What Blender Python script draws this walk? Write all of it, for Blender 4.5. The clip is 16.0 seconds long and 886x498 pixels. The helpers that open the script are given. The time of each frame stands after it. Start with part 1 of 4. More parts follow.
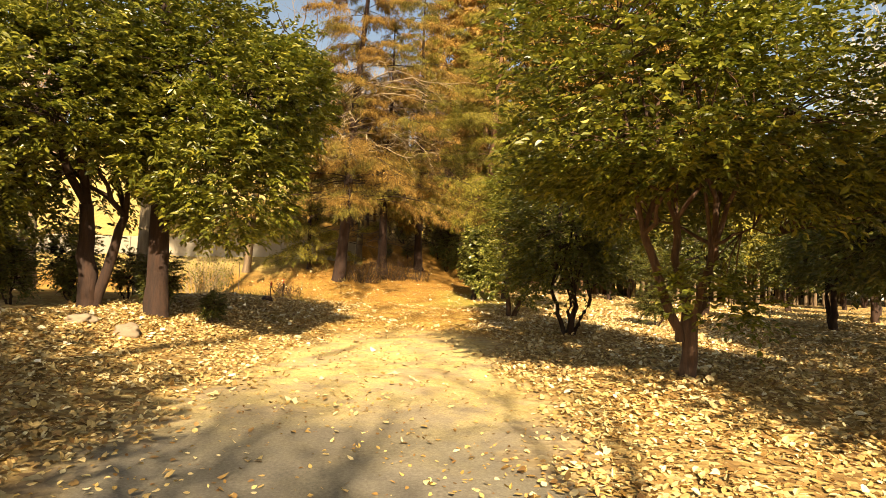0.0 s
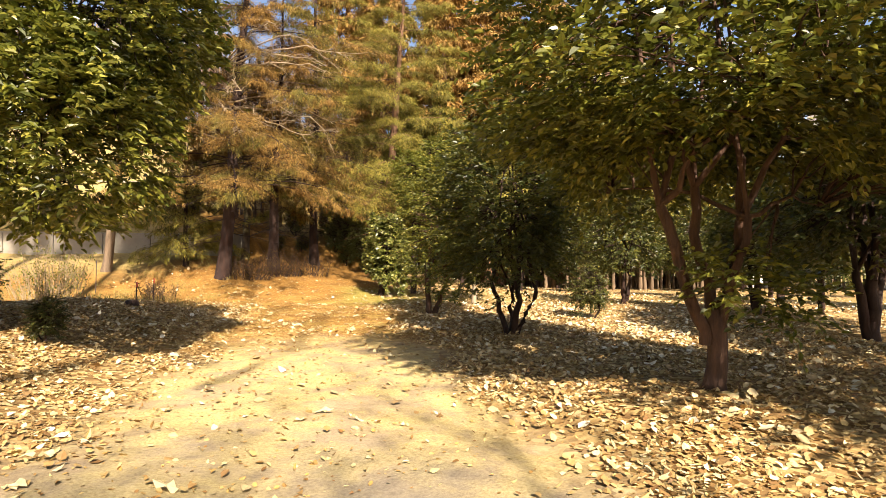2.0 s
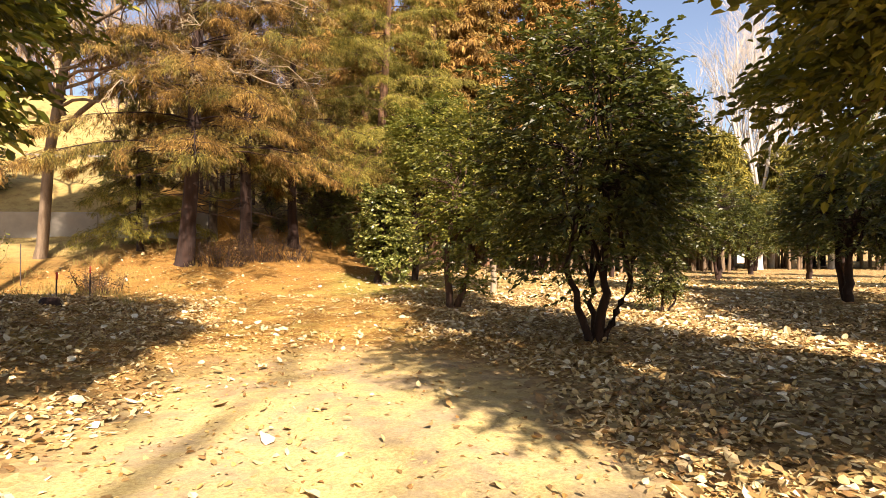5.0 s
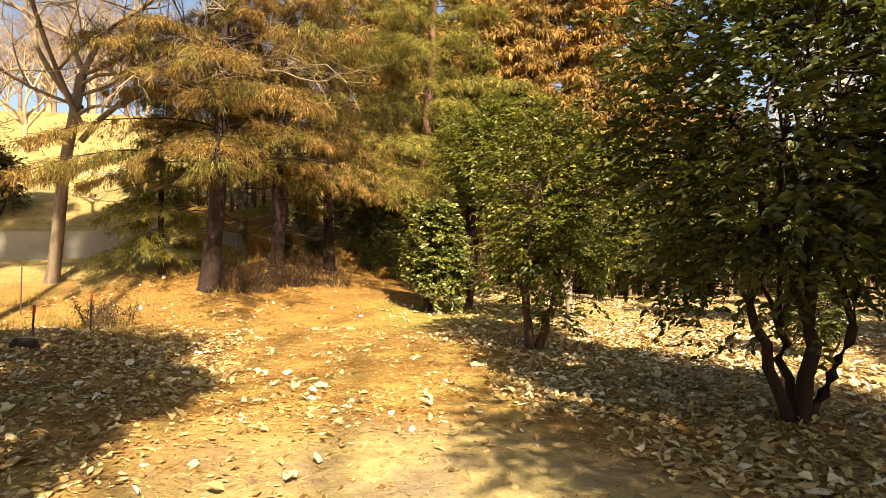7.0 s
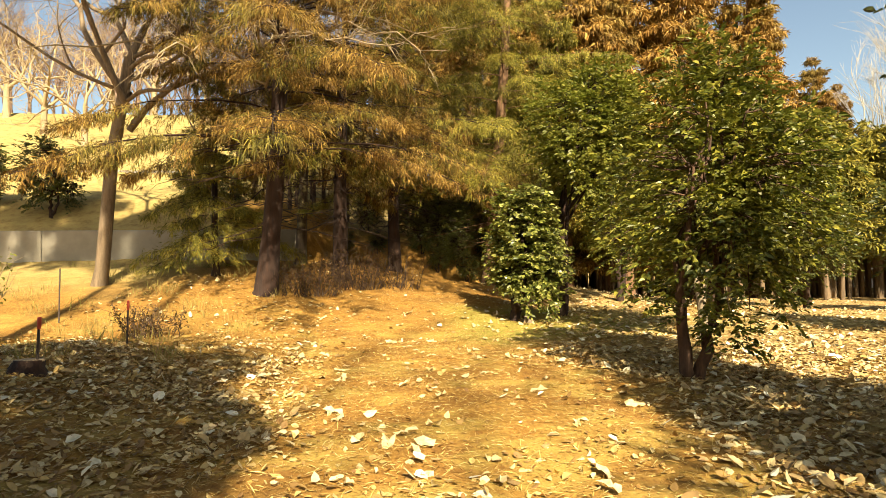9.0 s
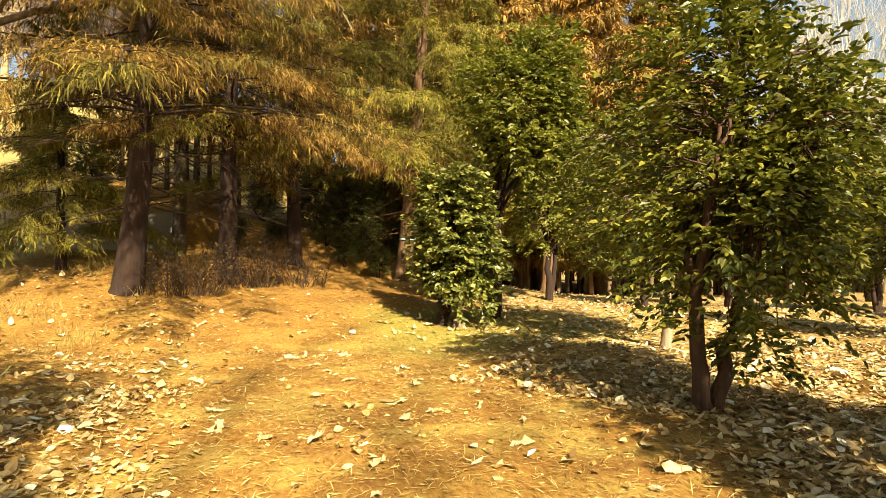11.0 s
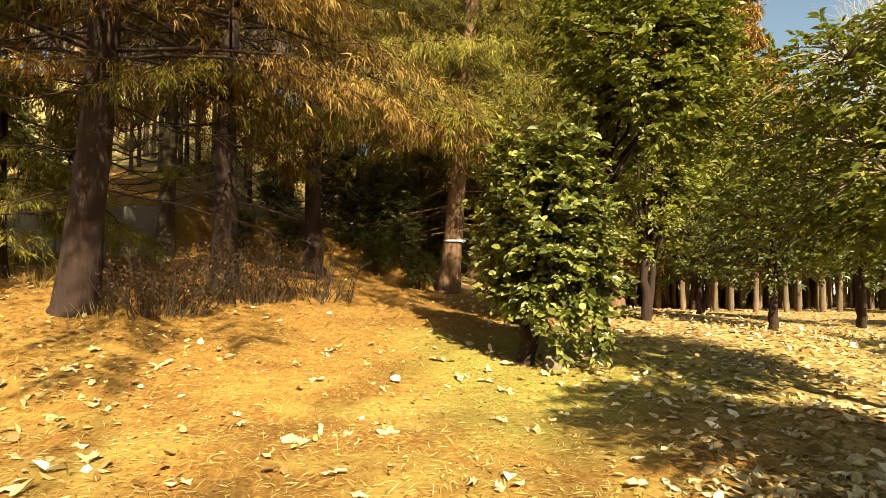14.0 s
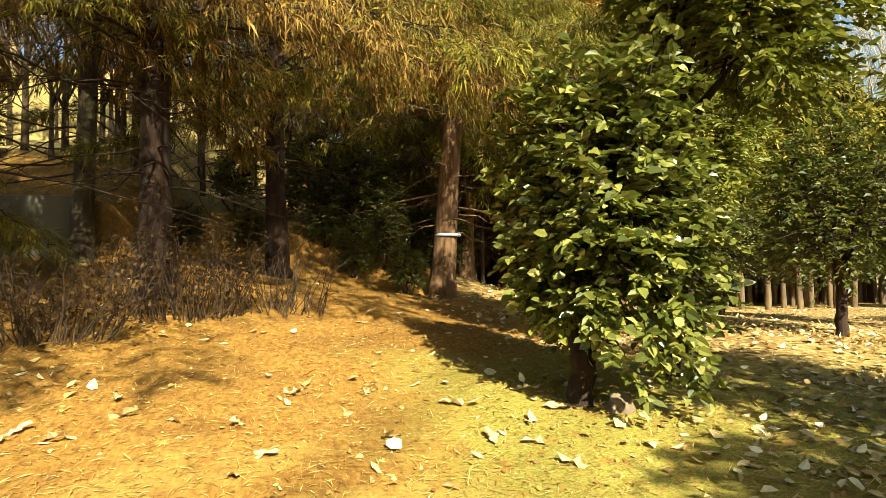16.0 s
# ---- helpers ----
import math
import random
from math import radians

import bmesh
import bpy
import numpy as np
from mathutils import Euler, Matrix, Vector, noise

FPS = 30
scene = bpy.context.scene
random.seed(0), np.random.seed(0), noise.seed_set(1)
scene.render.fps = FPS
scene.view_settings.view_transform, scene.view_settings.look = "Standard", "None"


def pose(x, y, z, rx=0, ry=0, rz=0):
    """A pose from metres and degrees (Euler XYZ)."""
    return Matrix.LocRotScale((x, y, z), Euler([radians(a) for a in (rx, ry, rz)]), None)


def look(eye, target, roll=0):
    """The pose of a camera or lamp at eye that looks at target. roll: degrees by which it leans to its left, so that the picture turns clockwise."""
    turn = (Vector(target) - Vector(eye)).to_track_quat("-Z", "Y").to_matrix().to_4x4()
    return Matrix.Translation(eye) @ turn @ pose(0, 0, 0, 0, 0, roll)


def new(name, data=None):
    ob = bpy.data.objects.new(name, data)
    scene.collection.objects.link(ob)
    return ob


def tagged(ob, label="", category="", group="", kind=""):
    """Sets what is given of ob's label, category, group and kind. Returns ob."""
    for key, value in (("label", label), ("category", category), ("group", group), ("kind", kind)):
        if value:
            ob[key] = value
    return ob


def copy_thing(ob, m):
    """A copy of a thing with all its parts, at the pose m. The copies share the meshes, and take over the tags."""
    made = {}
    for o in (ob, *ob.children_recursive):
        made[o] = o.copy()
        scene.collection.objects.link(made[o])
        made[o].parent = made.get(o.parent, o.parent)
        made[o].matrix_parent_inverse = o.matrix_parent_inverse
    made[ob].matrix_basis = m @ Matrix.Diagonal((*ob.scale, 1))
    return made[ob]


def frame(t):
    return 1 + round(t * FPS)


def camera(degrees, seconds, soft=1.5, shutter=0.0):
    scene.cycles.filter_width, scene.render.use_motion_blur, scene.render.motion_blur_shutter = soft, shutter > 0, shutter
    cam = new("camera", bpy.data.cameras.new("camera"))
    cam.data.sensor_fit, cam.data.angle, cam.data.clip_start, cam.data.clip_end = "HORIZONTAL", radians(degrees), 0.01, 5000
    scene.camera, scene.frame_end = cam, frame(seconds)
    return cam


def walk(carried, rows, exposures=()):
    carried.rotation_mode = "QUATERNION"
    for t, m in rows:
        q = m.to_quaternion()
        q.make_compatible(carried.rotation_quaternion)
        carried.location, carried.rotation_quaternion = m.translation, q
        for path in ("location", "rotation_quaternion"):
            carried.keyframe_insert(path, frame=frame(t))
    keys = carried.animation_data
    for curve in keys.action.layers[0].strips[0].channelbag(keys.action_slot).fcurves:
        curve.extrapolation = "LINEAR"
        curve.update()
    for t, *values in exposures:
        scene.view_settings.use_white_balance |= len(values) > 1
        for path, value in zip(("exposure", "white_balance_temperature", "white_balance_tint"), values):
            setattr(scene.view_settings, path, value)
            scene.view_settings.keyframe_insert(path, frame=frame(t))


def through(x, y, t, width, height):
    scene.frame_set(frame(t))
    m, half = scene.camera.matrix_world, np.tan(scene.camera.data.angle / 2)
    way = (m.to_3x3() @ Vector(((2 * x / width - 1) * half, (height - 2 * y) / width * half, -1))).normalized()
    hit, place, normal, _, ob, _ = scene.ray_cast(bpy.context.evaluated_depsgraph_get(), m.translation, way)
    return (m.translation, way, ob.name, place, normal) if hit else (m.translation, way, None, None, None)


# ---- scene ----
cam = camera(74.0, 16.0, 0.25)
PATH = [
    (0, (-0.024, 0.009, 1.507), (-0.027, 2.008, 1.566), 1.5),
    (0.5, (-0.215, 0.654, 1.475), (-0.088, 2.65, 1.502), 1.0),
    (1, (-0.397, 1.255, 1.462), (-0.148, 3.239, 1.482), 0.6),
    (1.5, (-0.528, 1.932, 1.43), (-0.231, 3.909, 1.464), 0.4),
    (2, (-0.655, 2.56, 1.425), (-0.279, 4.524, 1.468), 0.2),
    (2.5, (-0.725, 3.251, 1.419), (-0.294, 5.203, 1.463), -0.1),
    (3, (-0.806, 3.868, 1.409), (-0.237, 5.785, 1.451), -0.4),
    (3.5, (-0.848, 4.527, 1.403), (-0.271, 6.441, 1.416), -0.5),
    (4, (-0.935, 5.223, 1.383), (-0.366, 7.14, 1.37), -0.2),
    (4.5, (-0.989, 5.874, 1.332), (-0.481, 7.808, 1.311), -0.2),
    (7, (-1.182, 9.388, 1.408), (-0.828, 11.356, 1.464), -0.4),
    (7.5, (-1.257, 10.105, 1.392), (-0.984, 12.085, 1.451), -0.4),
    (8, (-1.408, 10.77, 1.384), (-1.196, 12.758, 1.438), -0.2),
    (8.5, (-1.531, 11.391, 1.372), (-1.338, 13.381, 1.431), -0.4),
    (9, (-1.662, 12.016, 1.376), (-1.485, 14.007, 1.438), -0.6),
    (9.5, (-1.696, 12.681, 1.346), (-1.38, 14.655, 1.39), -0.7),
    (10, (-1.746, 13.302, 1.356), (-1.337, 15.26, 1.389), -0.2),
    (12.5, (-1.63, 16.471, 1.337), (-1.05, 18.384, 1.398), -0.8),
    (13, (-1.582, 17.19, 1.349), (-1.069, 19.122, 1.407), -0.5),
    (13.5, (-1.562, 17.856, 1.355), (-1.07, 19.793, 1.423), -0.5),
    (14, (-1.528, 18.561, 1.353), (-1.097, 20.513, 1.421), 0.1),
    (14.5, (-1.528, 19.164, 1.375), (-1.064, 21.108, 1.448), 0.1),
    (15, (-1.498, 19.834, 1.371), (-1.026, 21.776, 1.448), 0.2),
    (15.5, (-1.473, 20.479, 1.392), (-0.973, 22.414, 1.453), -0.5),
    (16, (-1.323, 21.186, 1.356), (-0.809, 23.118, 1.422), -0.9),
]
EXPOSURES = [(0, 1.6, 9100, 10), (1, 1.6, 7600, 13), (2.5, 1.64, 6800, 18), (3.5, 1.62, 6800, 21), (4.5, 1.64, 6900, 21), (7, 1.68, 7500, 10), (9, 1.65, 7900, 4), (12.5, 1.63, 8200, 2), (14, 1.6, 8000, 0), (15, 1.58, 7600, -5), (16, 1.62, 7300, -8)]
walk(cam, [(t, look(eye, target, roll)) for t, eye, target, roll in PATH], EXPOSURES)

# ---- sky, sun ----
SUN_EL, SUN_AZ = 37.0, 6.0
world = bpy.data.worlds.new("sky")
scene.world = world
world.use_nodes = True
wn, wl = world.node_tree.nodes, world.node_tree.links
sky = wn.new("ShaderNodeTexSky")
sky.sky_type, sky.sun_disc, sky.dust_density = "NISHITA", False, 1.4
sky.sun_elevation, sky.sun_rotation = radians(SUN_EL), radians(180 - SUN_AZ)
wn["Background"].inputs["Strength"].default_value = 0.064
wl.new(sky.outputs["Color"], wn["Background"].inputs["Color"])
sun_data = bpy.data.lights.new("sun", "SUN")
sun_data.energy, sun_data.angle, sun_data.color = 5.0, radians(0.8), (1.0, 0.93, 0.82)
sun = new("sun", sun_data)
_az, _el = radians(SUN_AZ), radians(SUN_EL)
_to_sun = Vector((math.sin(_az) * math.cos(_el), -math.cos(_az) * math.cos(_el), math.sin(_el)))
sun.matrix_world = look(_to_sun * 60, (0, 0, 0))

RNG = np.random.default_rng(7)


# ---- materials ----
def material(name):
    m = bpy.data.materials.new(name)
    m.use_nodes = True
    t = m.node_tree
    return m, t, t.nodes["Principled BSDF"], t.nodes["Material Output"]


def ramp(t, fac, stops):
    n = t.nodes.new("ShaderNodeValToRGB")
    el = n.color_ramp.elements
    while len(el) < len(stops):
        el.new(0.5)
    for e, (p, c) in zip(el, stops):
        e.position, e.color = p, (*c, 1)
    t.links.new(fac, n.inputs["Fac"])
    return n.outputs["Color"]


def noise_tex(t, scale, detail=4, rough=0.6, vec=None, stretch=None):
    n = t.nodes.new("ShaderNodeTexNoise")
    n.inputs["Scale"].default_value, n.inputs["Detail"].default_value, n.inputs["Roughness"].default_value = scale, detail, rough
    if vec is None:
        vec = t.nodes.new("ShaderNodeNewGeometry").outputs["Position"]
    if stretch:
        mp = t.nodes.new("ShaderNodeMapping")
        mp.inputs["Scale"].default_value = stretch
        t.links.new(vec, mp.inputs["Vector"])
        vec = mp.outputs["Vector"]
    t.links.new(vec, n.inputs["Vector"])
    return n.outputs["Fac"]


def mixc(t, fac, a, b, mode="MIX"):
    n = t.nodes.new("ShaderNodeMix")
    n.data_type, n.blend_type = "RGBA", mode
    for sock, v in ((n.inputs[0], fac), (n.inputs[6], a), (n.inputs[7], b)):
        if isinstance(v, (int, float)):
            sock.default_value = v
        elif isinstance(v, tuple):
            sock.default_value = (*v, 1)
        else:
            t.links.new(v, sock)
    return n.outputs[2]


def mathn(t, op, a, b=0.0, c=None, clamp=False):
    n = t.nodes.new("ShaderNodeMath")
    n.operation, n.use_clamp = op, clamp
    for i, v in enumerate((a, b) if c is None else (a, b, c)):
        if isinstance(v, (int, float)):
            n.inputs[i].default_value = v
        else:
            t.links.new(v, n.inputs[i])
    return n.outputs[0]


def band(t, v, lo, hi, out0=0.0, out1=1.0):
    n = t.nodes.new("ShaderNodeMapRange")
    n.interpolation_type = "SMOOTHSTEP"
    t.links.new(v, n.inputs["Value"])
    for k, x in (("From Min", lo), ("From Max", hi), ("To Min", out0), ("To Max", out1)):
        n.inputs[k].default_value = x
    return n.outputs["Result"]


def bump(t, bsdf, height, strength, dist):
    n = t.nodes.new("ShaderNodeBump")
    n.inputs["Strength"].default_value, n.inputs["Distance"].default_value = strength, dist
    t.links.new(height, n.inputs["Height"])
    t.links.new(n.outputs["Normal"], bsdf.inputs["Normal"])


def leaf_material(name, stops, rough=0.45, through=0.3, gloss=0.5, alt=None, alt_scale=0.55, alt_band=(0.44, 0.58), glow=(0.22, 0.26, 0.03)):
    """Foliage: each leaf takes its own colour, whole boughs may turn to a second palette, light passes partly through."""
    m, t, b, out = material(name)
    rnd = t.nodes.new("ShaderNodeNewGeometry").outputs["Random Per Island"]
    c = ramp(t, rnd, stops)
    if alt:
        c = mixc(t, band(t, noise_tex(t, alt_scale, 4, 0.6), *alt_band), c, ramp(t, rnd, alt))
    big = noise_tex(t, 0.9, 3)
    c = mixc(t, band(t, big, 0.35, 0.7, 0.0, 0.35), c, mixc(t, 0.6, c, stops[-1][1]))
    t.links.new(c, b.inputs["Base Color"])
    b.inputs["Roughness"].default_value = rough
    b.inputs["Specular IOR Level"].default_value = gloss
    tr = t.nodes.new("ShaderNodeBsdfTranslucent")
    t.links.new(mixc(t, 0.5, c, glow), tr.inputs["Color"])
    mx = t.nodes.new("ShaderNodeMixShader")
    mx.inputs[0].default_value = through
    t.links.new(b.outputs[0], mx.inputs[1])
    t.links.new(tr.outputs[0], mx.inputs[2])
    t.links.new(mx.outputs[0], out.inputs["Surface"])
    return m


def bark_material(name, dark, light, scale=9.0, moss=None):
    m, t, b, out = material(name)
    tc = t.nodes.new("ShaderNodeTexCoord").outputs["Object"]
    a = noise_tex(t, scale, 6, 0.7, tc, (1, 1, 0.13))
    f = noise_tex(t, scale * 5, 4, 0.6, tc, (1, 1, 0.3))
    c = ramp(t, a, [(0.3, dark), (0.7, light)])
    c = mixc(t, mathn(t, "MULTIPLY", f, 0.5), c, mixc(t, 0.5, dark, light), "MULTIPLY")
    if moss:
        g = noise_tex(t, 1.7, 4, 0.6, tc)
        c = mixc(t, band(t, g, 0.5, 0.68), c, moss)
    t.links.new(c, b.inputs["Base Color"])
    b.inputs["Roughness"].default_value = 0.9
    bump(t, b, mathn(t, "ADD", a, mathn(t, "MULTIPLY", f, 0.4)), 0.9, 0.03)
    return m


M_LEAF_GLOSSY = leaf_material("glossy_leaf", [(0.0, (0.03, 0.042, 0.007)), (0.5, (0.105, 0.115, 0.014)), (0.85, (0.215, 0.20, 0.026)), (1.0, (0.34, 0.29, 0.05))], 0.36, 0.25, 0.45)
M_LEAF_SHRUB = leaf_material("shrub_leaf", [(0.0, (0.035, 0.048, 0.011)), (0.5, (0.125, 0.135, 0.024)), (0.85, (0.25, 0.24, 0.05)), (1.0, (0.42, 0.39, 0.14))], 0.27, 0.22, 0.6)
M_LEAF_MID = leaf_material("mid_leaf", [(0.0, (0.03, 0.042, 0.008)), (0.5, (0.095, 0.104, 0.014)), (0.85, (0.21, 0.195, 0.026)), (1.0, (0.34, 0.29, 0.05))], 0.44, 0.22, 0.4)
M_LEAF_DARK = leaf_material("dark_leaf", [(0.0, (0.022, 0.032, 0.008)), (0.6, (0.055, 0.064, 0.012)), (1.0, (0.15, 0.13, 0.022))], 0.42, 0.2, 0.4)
M_LEAF_OLIVE = leaf_material("olive_leaf", [(0.0, (0.07, 0.08, 0.012)), (0.6, (0.15, 0.16, 0.022)), (1.0, (0.26, 0.22, 0.035))], 0.5, 0.3, 0.4)
RUST = [(0.0, (0.045, 0.02, 0.006)), (0.5, (0.15, 0.075, 0.016)), (0.85, (0.29, 0.165, 0.034)), (1.0, (0.42, 0.27, 0.075))]
SPRUCE = [(0.0, (0.024, 0.028, 0.006)), (0.5, (0.085, 0.082, 0.015)), (0.88, (0.20, 0.17, 0.028)), (1.0, (0.34, 0.25, 0.045))]
LIME = [(0.0, (0.045, 0.046, 0.01)), (0.5, (0.16, 0.148, 0.024)), (0.85, (0.32, 0.27, 0.042)), (1.0, (0.42, 0.30, 0.055))]
M_NEEDLE_BROWN = leaf_material("needle_brown", RUST, 0.7, 0.22, 0.2, SPRUCE, 0.5, (0.46, 0.6), (0.2, 0.14, 0.03))
M_NEEDLE_GREEN = leaf_material("needle_green", LIME, 0.65, 0.25, 0.2, SPRUCE, 0.6, (0.44, 0.6), (0.22, 0.2, 0.03))
M_NEEDLE_ORANGE = leaf_material("needle_orange", [(0.0, (0.11, 0.05, 0.012)), (0.5, (0.29, 0.15, 0.032)), (0.9, (0.42, 0.24, 0.055)), (1.0, (0.46, 0.33, 0.13))], 0.75, 0.25, 0.2, [(0.0, (0.08, 0.045, 0.012)), (0.6, (0.21, 0.14, 0.03)), (1.0, (0.33, 0.23, 0.06))], 0.35, (0.45, 0.62), (0.3, 0.18, 0.03))
# dark red-brown bark, its colour deepened further for the shade under the crowns
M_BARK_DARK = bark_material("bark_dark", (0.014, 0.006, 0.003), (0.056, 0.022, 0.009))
M_BARK_RED = bark_material("bark_reddish", (0.04, 0.02, 0.012), (0.18, 0.092, 0.05), 11)
M_BARK_CEDAR = bark_material("bark_cedar", (0.07, 0.035, 0.018), (0.30, 0.16, 0.075), 13)
M_BARK_PALE = bark_material("bark_pale", (0.20, 0.15, 0.09), (0.42, 0.33, 0.22), 8)
M_BARK_TAN = bark_material("bark_tan", (0.12, 0.08, 0.045), (0.30, 0.215, 0.13), 9)
M_BARK_GROVE = bark_material("bark_grove", (0.07, 0.045, 0.025), (0.26, 0.175, 0.095), 9)
M_BARK_LICHEN = bark_material("bark_lichen", (0.03, 0.02, 0.012), (0.12, 0.08, 0.045), 12, (0.26, 0.22, 0.09))
M_TWIG_PALE = bark_material("twig_pale", (0.24, 0.17, 0.09), (0.48, 0.37, 0.22), 5)
M_TWIG_WHITE = bark_material("twig_whitish", (0.36, 0.31, 0.25), (0.62, 0.57, 0.49), 5)
M_TWIG_PINK = bark_material("twig_pinkish", (0.14, 0.085, 0.06), (0.30, 0.20, 0.14), 5)
M_TWIG_BROWN = bark_material("twig_brown", (0.035, 0.019, 0.011), (0.12, 0.068, 0.036), 6)
M_WITHERED = leaf_material("withered_leaf", [(0.0, (0.035, 0.02, 0.01)), (0.6, (0.09, 0.05, 0.022)), (1.0, (0.17, 0.10, 0.045))], 0.8, 0.2, 0.1)
M_GRASS_DRY = leaf_material("dry_grass", [(0.0, (0.25, 0.17, 0.06)), (0.6, (0.40, 0.29, 0.11)), (1.0, (0.30, 0.28, 0.08))], 0.8, 0.3, 0.1)


def litter_material(name, stops):
    m, t, b, out = material(name)
    geo = t.nodes.new("ShaderNodeNewGeometry")
    c = ramp(t, geo.outputs["Random Per Island"], stops)
    n = noise_tex(t, 30, 3)
    c = mixc(t, band(t, n, 0.4, 0.7, 0.0, 0.5), c, mixc(t, 0.5, c, (0.12, 0.07, 0.03)))
    t.links.new(c, b.inputs["Base Color"])
    b.inputs["Roughness"].default_value = 0.62
    b.inputs["Specular IOR Level"].default_value = 0.35
    bump(t, b, n, 0.3, 0.01)
    return m


M_LITTER = litter_material("leaf_litter", [(0.0, (0.17, 0.085, 0.027)), (0.3, (0.36, 0.215, 0.07)), (0.7, (0.54, 0.385, 0.15)), (1.0, (0.74, 0.61, 0.34))])
M_LITTER_PALE = litter_material("pale_fallen_leaf", [(0.0, (0.26, 0.15, 0.055)), (0.35, (0.46, 0.32, 0.14)), (0.7, (0.64, 0.52, 0.29)), (1.0, (0.80, 0.74, 0.56))])


M_NEEDLE_LITTER = litter_material("needle_litter", [(0.0, (0.18, 0.08, 0.02)), (0.4, (0.36, 0.20, 0.05)), (0.75, (0.52, 0.34, 0.10)), (1.0, (0.68, 0.53, 0.22))])


def ground_material():
    m, t, b, out = material("woodland_ground")
    pos = t.nodes.new("ShaderNodeNewGeometry").outputs["Position"]
    sep = t.nodes.new("ShaderNodeSeparateXYZ")
    t.links.new(pos, sep.inputs[0])
    wob = noise_tex(t, 0.55, 5, 0.65, pos)
    X = mathn(t, "ADD", sep.outputs[0], mathn(t, "MULTIPLY_ADD", wob, 2.4, -1.2))
    wob2 = noise_tex(t, 0.4, 4, 0.6, pos, (1, 1, 3))
    Y = mathn(t, "ADD", sep.outputs[1], mathn(t, "MULTIPLY_ADD", wob2, 6.0, -3.0))
    fine = noise_tex(t, 38, 6, 0.7, pos)
    mid = noise_tex(t, 6, 5, 0.65, pos)
    vor = t.nodes.new("ShaderNodeTexVoronoi")
    vor.inputs["Scale"].default_value = 11
    t.links.new(pos, vor.inputs["Vector"])
    hsv = t.nodes.new("ShaderNodeSeparateColor")
    t.links.new(vor.outputs["Color"], hsv.inputs[0])
    leafy = ramp(t, hsv.outputs[0], [(0.0, (0.17, 0.09, 0.03)), (0.4, (0.34, 0.21, 0.072)), (0.75, (0.50, 0.35, 0.13)), (1.0, (0.64, 0.50, 0.24))])
    leafy = mixc(t, mathn(t, "MULTIPLY", fine, 0.7), leafy, (0.16, 0.095, 0.04))
    needle = ramp(t, noise_tex(t, 22, 6, 0.75, pos, (1, 0.35, 1)), [(0.25, (0.11, 0.045, 0.012)), (0.5, (0.30, 0.15, 0.034)), (0.8, (0.52, 0.32, 0.085))])
    dirt = ramp(t, mathn(t, "ADD", mathn(t, "MULTIPLY", fine, 0.5), mathn(t, "MULTIPLY", mid, 0.5)), [(0.3, (0.19, 0.135, 0.08)), (0.5, (0.33, 0.245, 0.145)), (0.7, (0.46, 0.36, 0.21))])
    straw = ramp(t, fine, [(0.3, (0.32, 0.22, 0.075)), (0.55, (0.55, 0.425, 0.17)), (0.8, (0.68, 0.55, 0.26))])
    asphalt = ramp(t, fine, [(0.3, (0.105, 0.095, 0.08)), (0.6, (0.17, 0.155, 0.125)), (0.8, (0.26, 0.23, 0.18))])
    moss = ramp(t, fine, [(0.3, (0.13, 0.115, 0.02)), (0.52, (0.31, 0.26, 0.055)), (0.75, (0.50, 0.40, 0.14))])
    dry = ramp(t, noise_tex(t, 3.0, 6, 0.7, pos), [(0.3, (0.18, 0.12, 0.045)), (0.5, (0.32, 0.235, 0.085)), (0.75, (0.38, 0.31, 0.11))])
    # the path: worn earth with straw, old asphalt at its beginning
    across = mathn(t, "MULTIPLY", band(t, X, -3.5, -2.2), band(t, X, 0.5, 1.6, 1, 0))
    dirt = mixc(t, mathn(t, "MULTIPLY", band(t, noise_tex(t, 1.3, 5, 0.65, pos), 0.36, 0.58, 0.1, 0.95), band(t, mid, 0.3, 0.55, 0.5, 1.0)), dirt, straw)
    path = mixc(t, mathn(t, "MULTIPLY", band(t, Y, 4.5, 8.5, 1, 0), 0.9), dirt, asphalt)
    on_path = mathn(t, "MULTIPLY", across, band(t, Y, 11.0, 16.5, 1, 0))
    needles = mathn(t, "MULTIPLY", band(t, Y, 11.5, 16.0), band(t, X, 1.4, 3.8, 1, 0))
    needle = mixc(t, band(t, noise_tex(t, 1.1, 5, 0.7, pos), 0.42, 0.66, 0.0, 0.75), needle, mixc(t, 0.65, needle, (0.13, 0.06, 0.018)))
    yellow = ramp(t, fine, [(0.3, (0.26, 0.17, 0.04)), (0.55, (0.47, 0.36, 0.09)), (0.8, (0.62, 0.51, 0.20))])
    needle = mixc(t, mathn(t, "MULTIPLY", band(t, noise_tex(t, 0.8, 5, 0.65, pos, (1, 1.6, 1)), 0.46, 0.62, 0.0, 0.5), band(t, Y, 23.5, 28.0, 1.0, 0.0)), needle, yellow)
    c = mixc(t, needles, leafy, needle)
    c = mixc(t, mathn(t, "MULTIPLY", band(t, Y, 22.5, 25.0), mathn(t, "MULTIPLY", mathn(t, "MULTIPLY", band(t, X, -0.9, 0.4), band(t, X, 3.0, 5.5, 1.0, 0.25)), mathn(t, "MULTIPLY", band(t, mid, 0.30, 0.48), band(t, Y, 27.0, 29.5, 1, 0)))), c, moss)
    c = mixc(t, mathn(t, "MULTIPLY", mathn(t, "MULTIPLY", band(t, Y, 27, 31), band(t, X, -9.0, -7.0, 1, 0)), 0.8), c, dry)
    c = mixc(t, mathn(t, "MULTIPLY", band(t, sep.outputs[1], 36, 38), band(t, X, -3, 2, 1, 0)), c, dry)
